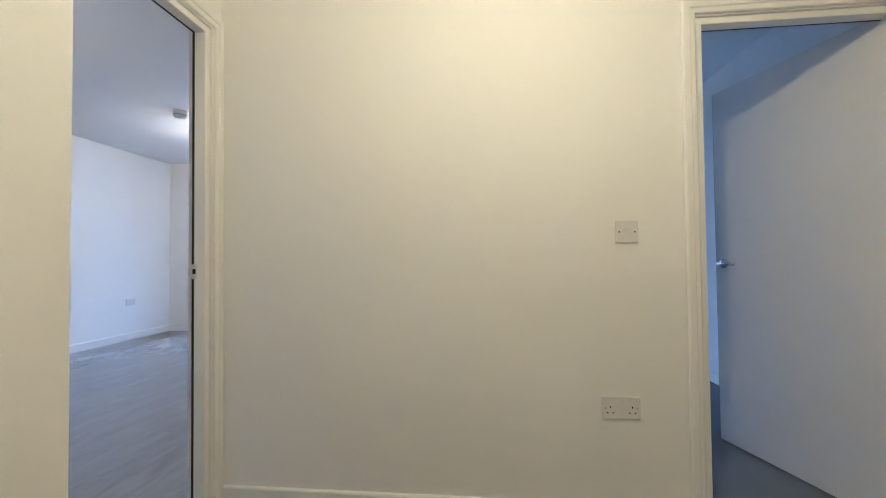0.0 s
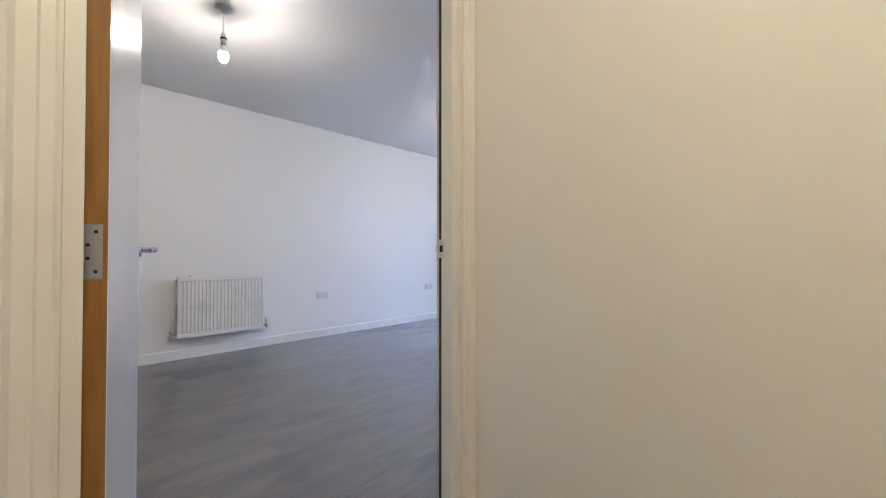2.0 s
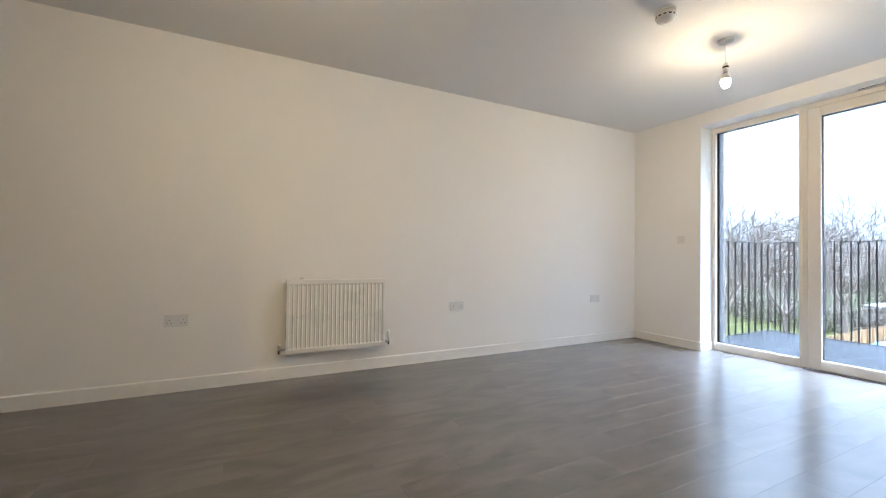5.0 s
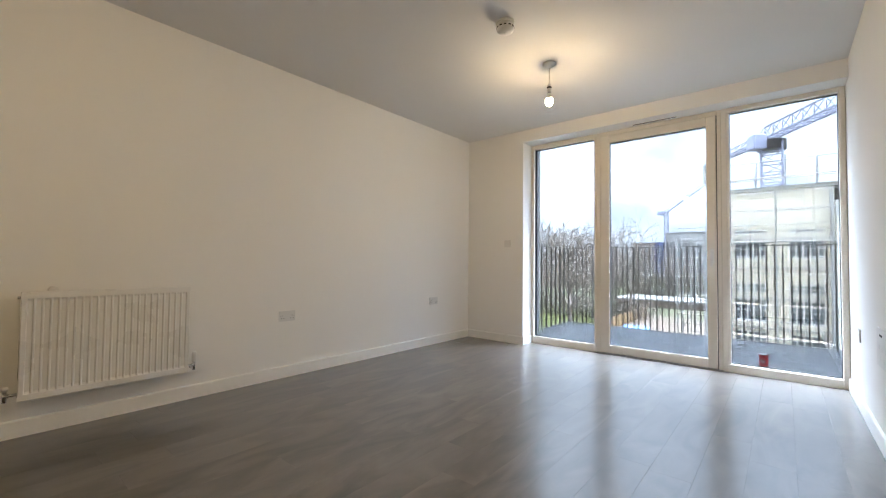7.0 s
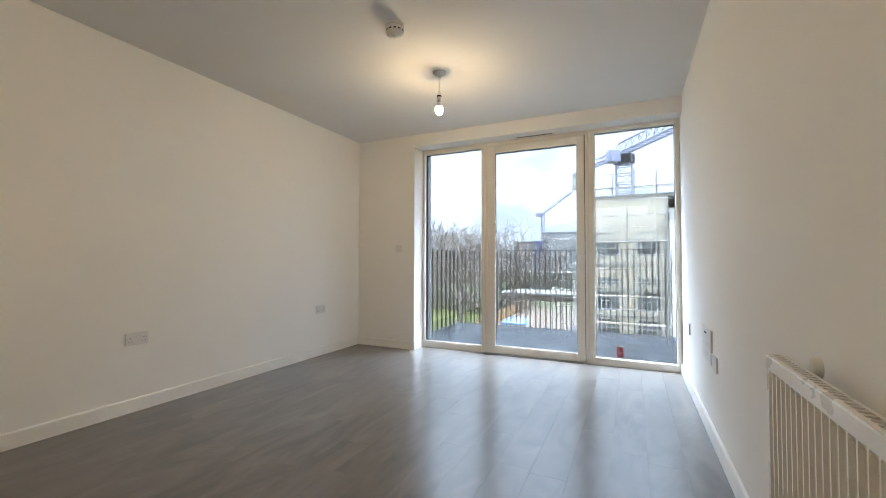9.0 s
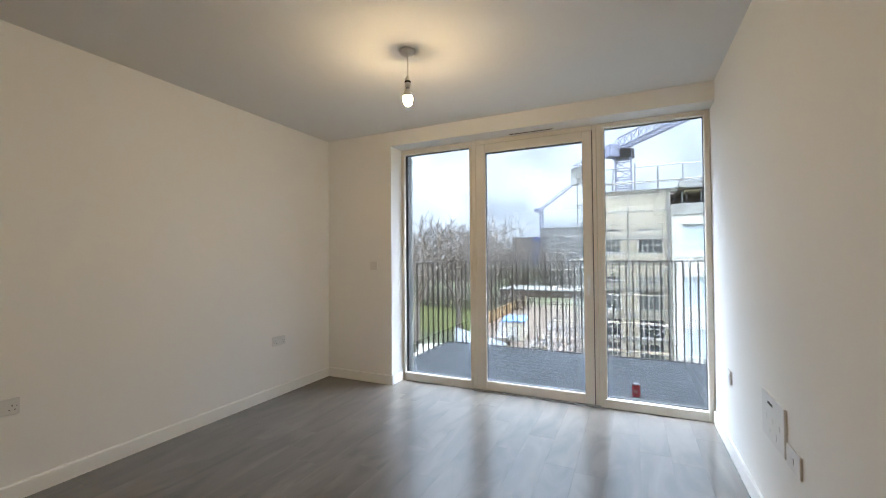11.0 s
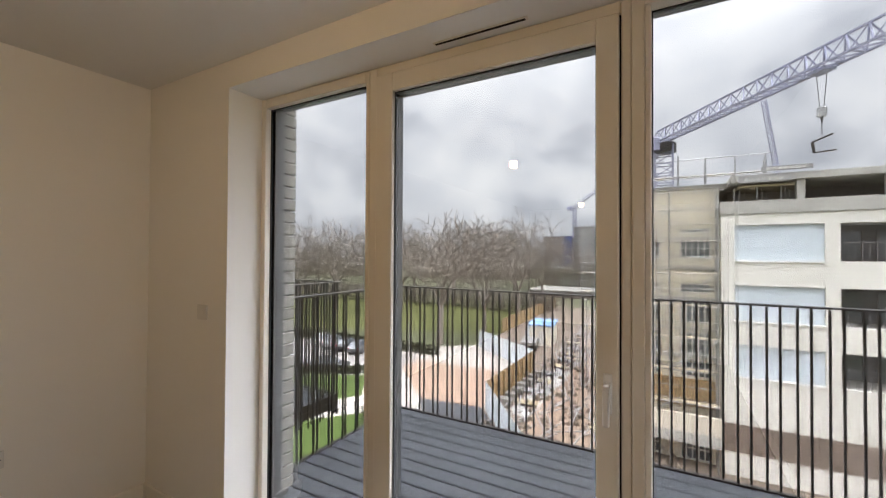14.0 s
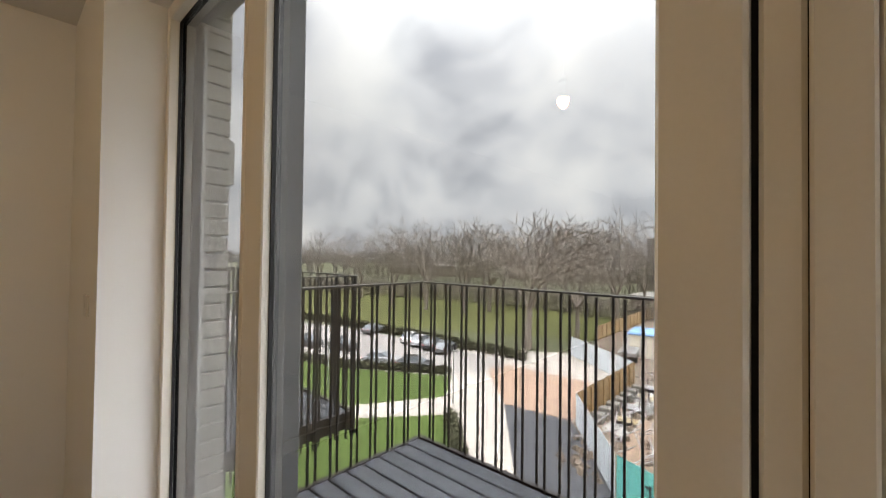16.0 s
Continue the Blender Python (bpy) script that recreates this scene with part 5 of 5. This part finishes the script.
def site_clutter():
    rng = random.Random(12)
    for k in range(7):
        c = thing("concrete_block", "grey concrete ballast block beside the hoarding", "concrete block", (-9.0 + 0.03 * k, 30.4 + k * 1.5, GZ + 0.03), "ballast blocks", turn=rng.uniform(-8, 8))
        part("block", block(-0.45, 0.45, -0.35, 0.35, 0, 0.75, 0.04), M_DULL, c)
        part("lifting_loop", rod(bmesh.new(), (-0.08, 0, 0.75), (0.08, 0, 0.86), 0.02, None, 6), M_TUBE, c)
    sheet("site_path", [(-8.4, 29.5), (-6.6, 29.0), (-6.2, 44), (-8.0, 44)], M_CONC, 5, "pale concrete strip inside the hoarding", "path")
    c = thing("site_cabin", "cream site cabin with a blue roof", "cabin", (-12.9, 56.5, GZ + 0.03), turn=8)
    part("cabin_body", block(-1.6, 1.6, -2.6, 2.6, 0.0, 2.7, 0.03), M_RENDERED, c)
    part("cabin_roof", block(-1.75, 1.75, -2.75, 2.75, 2.71, 2.95, 0.04), M_BLUEROOF, c, "blue sheet roof")
    part("cabin_door", block(-0.4, 0.5, -2.66, -2.61, 0.0, 2.0), M_WINWHITE, c)
    v = thing("site_truck", "white flatbed truck parked on the site", "truck", (-13.6, 52.6, GZ + 0.03), turn=100)
    part("cab", block(1.2, 2.9, -0.95, 0.95, 0.5, 2.5, 0.12, 2), M_CARS[2], v)
    part("windscreen", block(2.88, 2.93, -0.8, 0.8, 1.5, 2.2, 0.01), M_WINGLASS, v)
    part("bed", block(-2.9, 1.15, -1.0, 1.0, 0.75, 1.25, 0.03), M_TUBE, v)
    for x in (-1.9, 2.1):
        for y in (-0.9, 0.9):
            part("wheel", rod(bmesh.new(), (x, y - 0.13, 0.42), (x, y + 0.13, 0.42), 0.42, None, 14), M_TYRE, v)
    for k in range(9):
        y = 31.5 + k * 3.1
        f = thing("stillage", "dark steel stillage loaded with scaffold fittings", "stillage", (-7.9 + rng.uniform(-0.5, 0.7) - 0.06 * k, y, GZ + 0.07), "stillages", turn=rng.uniform(-20, 20))
        for cx in (-0.55, 0.55):
            for cy in (-0.4, 0.4):
                part("post", block(cx - 0.04, cx + 0.04, cy - 0.04, cy + 0.04, 0, 1.0), M_RAIL, f)
        part("base", block(-0.6, 0.6, -0.45, 0.45, 0.12, 0.2), M_RAIL, f)
        load = bmesh.new()
        for q in range(7):
            rod(load, (-0.85, -0.33 + q * 0.11, 0.26 + 0.05 * (q % 3)), (0.85 + 0.1 * (q % 2), -0.33 + q * 0.11, 0.26 + 0.05 * (q % 3)), 0.05, None, 6)
        part("load", load, M_TUBE if k % 2 else M_BOARD, f, "bundled tubes and boards")
    # loose tubes, timber and spoil over the site
    piles = ([], [])
    for k in range(340):
        x, y = rng.uniform(-9.5, 2.5), rng.uniform(23, 68)
        a, ln = rng.gauss(1.5, 0.6), rng.uniform(0.8, 3.2)
        d = Vector((math.cos(a), math.sin(a), rng.uniform(-0.02, 0.35)))
        p = Vector((x, y, GZ + rng.uniform(0.08, 0.5)))
        tube(piles, p, p + d * ln, 0.05, 0.05, 5)
    o = new("loose_tubes", mesh_from("loose_tubes", piles, M_TUBE))
    tagged(o, "loose scaffold tubes scattered over the earth", "site debris", kind="stuff")
    spoil = ([], [])
    for k in range(700):
        x, y, s = rng.uniform(-9.5, 3.5), rng.uniform(22, 70), rng.uniform(0.12, 0.5)
        base = len(spoil[0])
        for dz in (-0.2, 0.8):
            for q in range(5):
                a = q * 1.2566 + rng.uniform(-0.3, 0.3)
                r = s * (1 if dz < 0 else rng.uniform(0.3, 0.6))
                spoil[0].append((x + r * math.cos(a), y + r * math.sin(a), GZ + dz * s * rng.uniform(0.7, 1.2)))
        for q in range(5):
            j = (q + 1) % 5
            spoil[1].append((base + q, base + j, base + 5 + j, base + 5 + q))
        spoil[1].append(tuple(base + 5 + q for q in range(5)))
    o = new("spoil", mesh_from("spoil", spoil, M_EARTH))
    tagged(o, "lumps of brown spoil over the building site", "spoil", kind="stuff")
    t = thing("timber_stack", "stack of pale timber boards on the track", "timber stack", (-1.2, 31.0, GZ + 0.07), turn=80)
    for k in range(8):
        part("board", block(-1.8, 1.8, (k % 4) * 0.24, (k % 4) * 0.24 + 0.22, (k // 4) * 0.06, (k // 4) * 0.06 + 0.05), M_BOARD, t)


site_clutter()


# ---- cranes ----
def lattice(store, a, b, up, wide, high, n, r):
    """A triangular lattice boom from a to b: two lower chords, one upper, with braces."""
    a, b, up = Vector(a), Vector(b), Vector(up)
    d = b - a
    side = d.cross(up).normalized() * (wide / 2)
    low1, low2, top = [], [], []
    for k in range(n + 1):
        p = a + d * (k / n)
        low1.append(p + side)
        low2.append(p - side)
        top.append(p + up * high + d / n * 0.5)
    for row in (low1, low2, top[:-1]):
        for p, q in zip(row, row[1:]):
            tube(store, p, q, r * 1.6, r * 1.6, 5)
    for k in range(n):
        for p, q in ((low1[k], top[k]), (top[k], low1[k + 1]), (low2[k], top[k]), (top[k], low2[k + 1]), (low1[k], low2[k]), (low1[k], low2[k + 1])):
            tube(store, p, q, r, r, 4)


def mast(store, x, y, z0, z1, wide, n, r):
    h = wide / 2
    cs = [(-h, -h), (h, -h), (h, h), (-h, h)]
    for cx, cy in cs:
        tube(store, Vector((x + cx, y + cy, z0)), Vector((x + cx, y + cy, z1)), r * 1.6, r * 1.6, 5)
    for k in range(n):
        za, zb = z0 + (z1 - z0) * k / n, z0 + (z1 - z0) * (k + 1) / n
        for q in range(4):
            (ax, ay), (bx, by) = cs[q], cs[(q + 1) % 4]
            if k % 2:
                ax, ay, bx, by = bx, by, ax, ay
            tube(store, Vector((x + ax, y + ay, za)), Vector((x + bx, y + by, zb)), r, r, 4)
            tube(store, Vector((x + ax, y + ay, zb)), Vector((x + bx, y + by, zb)), r, r, 4)


def meshed(name, store, mat, parent, label=""):
    o = new(name, mesh_from(name, store, mat))
    o.parent = parent
    if label:
        o["label"] = label
    return o


def big_crane():
    c = thing("tower_crane", "lilac-grey tower crane over the half-built block", "crane", (0, 0, 0))
    x, y, z = 2.3, 55.0, 15.6
    m, j, k = ([], []), ([], []), ([], [])
    mast(m, x, y, GZ, z - 0.6, 1.9, 22, 0.075)
    meshed("mast", m, M_CRANE, c)
    way = Vector((14.45 - 2.77, 37.52 - 55.8, 0)).normalized()
    base = Vector((x, y, z))
    lattice(j, base - way * 2, base + way * 46, (0, 0, 1), 1.3, 1.55, 32, 0.07)
    meshed("jib", j, M_CRANE, c)
    lattice(k, base - way * 2, base - way * 14, (0, 0, 1), 1.3, 0.9, 8, 0.07)
    meshed("counter_jib", k, M_CRANE, c)
    a = base - way * 13
    part("counterweight", moved(block(-0.6, 0.6, -1.3, 1.3, -2.6, 0.2, 0.05), pose(*a, 0, 0, 33)), M_CONC, c, "grey concrete counterweight")
    part("cab", moved(block(-0.7, 0.7, -0.7, 0.7, -1.5, 0.2, 0.1), pose(x - 1.3, y - 1.2, z, 0, 0, -57)), M_CRANE, c)
    part("slewing_ring", rod(bmesh.new(), (x, y, z - 1.5), (x, y, z - 0.4), 1.35, 1.35, 20), M_RAIL, c, "dark slewing ring")
    p = base + way * 19.5
    t = part("trolley", moved(block(-0.7, 0.7, -0.5, 0.5, -0.40, -0.12, 0.04), pose(*p, 0, 0, -57)), M_CRANE, c)
    for dx in (-0.3, 0.3):
        part("hoist_cable", rod(bmesh.new(), (p.x + dx, p.y, p.z - 0.5), (p.x + dx * 0.4, p.y, p.z - 2.9), 0.025, None, 5), M_RAIL, t)
    h = part("hook_block", block(p.x - 0.3, p.x + 0.3, p.y - 0.15, p.y + 0.15, p.z - 3.7, p.z - 2.9, 0.1), M_TUBE, c, "grey hook block")
    part("hook", rod(bmesh.new(), (p.x, p.y, p.z - 3.7), (p.x, p.y, p.z - 4.1), 0.10, 0.05, 8), M_RAIL, h)
    bm = rod(bmesh.new(), (p.x, p.y, p.z - 4.1), (p.x, p.y, p.z - 5.0), 0.03, None, 5)
    rod(bm, (p.x - 0.55, p.y, p.z - 5.5), (p.x + 0.6, p.y, p.z - 5.0), 0.07, None, 6)
    rod(bm, (p.x - 0.55, p.y, p.z - 5.5), (p.x - 0.45, p.y, p.z - 6.3), 0.10, None, 6)
    rod(bm, (p.x - 0.45, p.y, p.z - 6.3), (p.x + 0.8, p.y, p.z - 6.2), 0.06, None, 6)
    part("lifting_fork", bm, M_RAIL, h, "dark lifting fork")


big_crane()


def small_crane(label, x, y, z, way, rise, length, r):
    c = thing("tower_crane", label, "crane", (0, 0, 0))
    m, j = ([], []), ([], [])
    mast(m, x, y, GZ, z, 1.9, 26, r)
    meshed("mast", m, M_CRANE, c)
    base = Vector((x, y, z))
    w = Vector((*way, rise)).normalized()
    up = Vector((-w.x * w.z, -w.y * w.z, 1 - w.z * w.z)).normalized()
    lattice(j, base - w * 3, base + w * length, up, 1.5, 1.6, 14, r)
    meshed("jib", j, M_CRANE, c)
    part("machinery", block(x - 4.6, x - 1.2, y - 1.2, y + 1.2, z - 1.2, z + 1.2, 0.2), M_CRANE, c)


small_crane("distant lilac-grey luffing tower crane", -49.0, 260.0, 31.0, (0.93, -0.2), 0.62, 25, 0.12)
d = thing("derrick_jib", "slender raised lattice jib behind the block", "crane", (0, 0, 0))
boom = ([], [])
lattice(boom, (15.27, 62, 6.0), (13.18, 62, 21.0), (0, -1, 0), 0.55, 0.5, 22, 0.035)
meshed("boom", boom, M_CRANE, d)
part("boom_foot", block(14.6, 16.2, 61.2, 62.8, 4.0, 6.2, 0.1), M_CRANE, d)
part("support_tower", block(14.9, 15.9, 61.5, 62.5, GZ, 3.99, 0.02), M_CONC, d)


# ---- far buildings ----
def flats(name, label, x0, x1, y, z1, wall, cols, rows, balconies):
    b = thing(name, label, "building", (0, 0, 0), "far flats")
    part("wall", block(x0, x1, y, y + 16, GZ, z1), wall, b)
    part("roof_edge", block(x0 - 0.2, x1 + 0.2, y - 0.2, y + 16.2, z1, z1 + 0.5), M_FLATDARK, b)
    dx, dz = (x1 - x0) / cols, 3.1
    for r in range(rows):
        z = z1 - 2.6 - r * dz
        for c in range(cols):
            x = x0 + (c + 0.5) * dx
            w = part("window", block(x - dx * 0.22, x + dx * 0.22, y - 0.06, y - 0.005, z, z + 1.9), M_WINGLASS, b)
            part("window_frame", frame_of(x - dx * 0.22, x + dx * 0.22, z, z + 1.9, 0.14, y - 0.12, y - 0.062, 0), M_WINWHITE, w)
            if balconies and c % balconies == 0:
                q = part("balcony", block(x - dx * 0.4, x + dx * 0.4, y - 1.5, y - 0.2, z - 0.35, z - 0.15), M_CONC, b)
                part("balcony_front", block(x - dx * 0.4, x + dx * 0.4, y - 1.55, y - 1.5, z - 0.15, z + 0.85), M_FLATDARK, q)


flats("apartment_building", "dark brick flats far beyond the trees", -43.8, -34.9, 170, 8.9, M_FLATBROWN, 4, 5, 2)
flats("apartment_building", "brick flats with balconies far away, paled to grey for haze", -31.9, -10, 172, 12.7, M_FLATGREY, 7, 6, 2)
b = thing("stair_tower", "narrow blue clad stair tower between flats", "building", (0, 0, 0))
part("wall", block(-34.8, -32.0, 168, 169.8, GZ, 9.3), M_BLUECLAD, b)
for r in range(6):
    part("window", block(-34.2, -32.6, 167.94, 167.99, 6.0 - r * 3.1, 7.6 - r * 3.1), M_WINGLASS, b)


def low_buildings():
    b = thing("warehouse", "long low white building beyond the site", "building", (0, 0, 0))
    part("wall", block(-36, -12, 165, 166.5, GZ, -3.6), M_WHITEWALL, b)
    part("roof", block(-37, -11, 158, 166.6, -3.59, -3.2), M_CONC, b)
    for k in range(6):
        w = part("window", block(-34.5 + k * 3.8, -32.3 + k * 3.8, 164.94, 164.99, -6.9, -5.2), M_WINGLASS, b)
        part("window_frame", frame_of(-34.5 + k * 3.8, -32.3 + k * 3.8, -6.9, -5.2, 0.14, 164.86, 164.938, 0), M_WINWHITE, w)
    for nm, label, x0, x1, y0, y1, z, m in (("shed", "flat grey shed roof beyond the site fence", -34, -6, 118, 134, -9.2, M_DULL), ("shed", "long pale shed far behind the trees", -120, -60, 190, 215, -4.5, M_WHITEWALL), ("shed", "long grey shed far behind the park", -210, -140, 180, 200, -5.0, M_CONC)):
        s = thing(nm, label, "shed", (0, 0, 0))
        part("wall", block(x0, x1, y0, y1, GZ, z), M_FLATBRICK, s)
        part("roof", block(x0 - 0.5, x1 + 0.5, y0 - 0.5, y1 + 0.5, z, z + 0.4), m, s)


low_buildings()


def far_ridge():
    """Low wooded rise on the horizon, its haze given by a grey colour."""
    vs, fs = [], []
    n = 90
    for k in range(n + 1):
        a = radians(-20 + 140 * k / n)
        r = 640
        x, y = -math.sin(a) * r, math.cos(a) * r
        h = -3.0 + 4.0 * noise.noise((k * 0.21, 0.3, 0)) + 2.0 * noise.noise((k * 0.9, 2.0, 0))
        vs += [(x, y, GZ), (x, y, h), (x * 1.2, y * 1.2, h * 0.8)]
    for k in range(n):
        for j in (0, 1):
            i = k * 3 + j
            fs.append((i, i + 3, i + 4, i + 1))
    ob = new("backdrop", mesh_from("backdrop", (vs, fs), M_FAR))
    tagged(ob, "wooded rise along the horizon, coloured grey for haze", "backdrop", kind="structure")


far_ridge()


# ---- floor planks of the living room ----
def planks():
    floor = setting("floor", block(0, PX, BACK, 0.2, -0.012, -0.006), M_VINYL, "dark grey-brown wood-look vinyl plank floor", "floor")
    w, ln, gap = 0.18, 1.22, 0.0003
    meshes = {}

    def mesh_of(a, b):
        key = (round(a, 3), round(b, 3))
        if key not in meshes:
            bm = block(0, a - gap, 0, b - gap, -0.006, 0.0)
            top = [e for e in bm.edges if all(v.co.z > -0.001 for v in e.verts)]
            bmesh.ops.bevel(bm, geom=top, offset=0.0004, segments=1, affect="EDGES")
            me = bpy.data.meshes.new("plank")
            bm.to_mesh(me)
            bm.free()
            me.materials.append(M_VINYL)
            meshes[key] = me
        return meshes[key]

    rng = random.Random(5)
    x = 0.0
    while x < XR - 0.01:
        wide = min(w, XR - x)
        y = BACK - rng.uniform(0, ln)
        while y < 0.2:
            a, b = max(y, BACK), min(y + ln, 0.2)
            if b - a > 0.02:
                p = new("plank", mesh_of(wide, b - a))
                p.location = (x, a, 0)
                p.parent = floor
            y += ln
        x += w


planks()
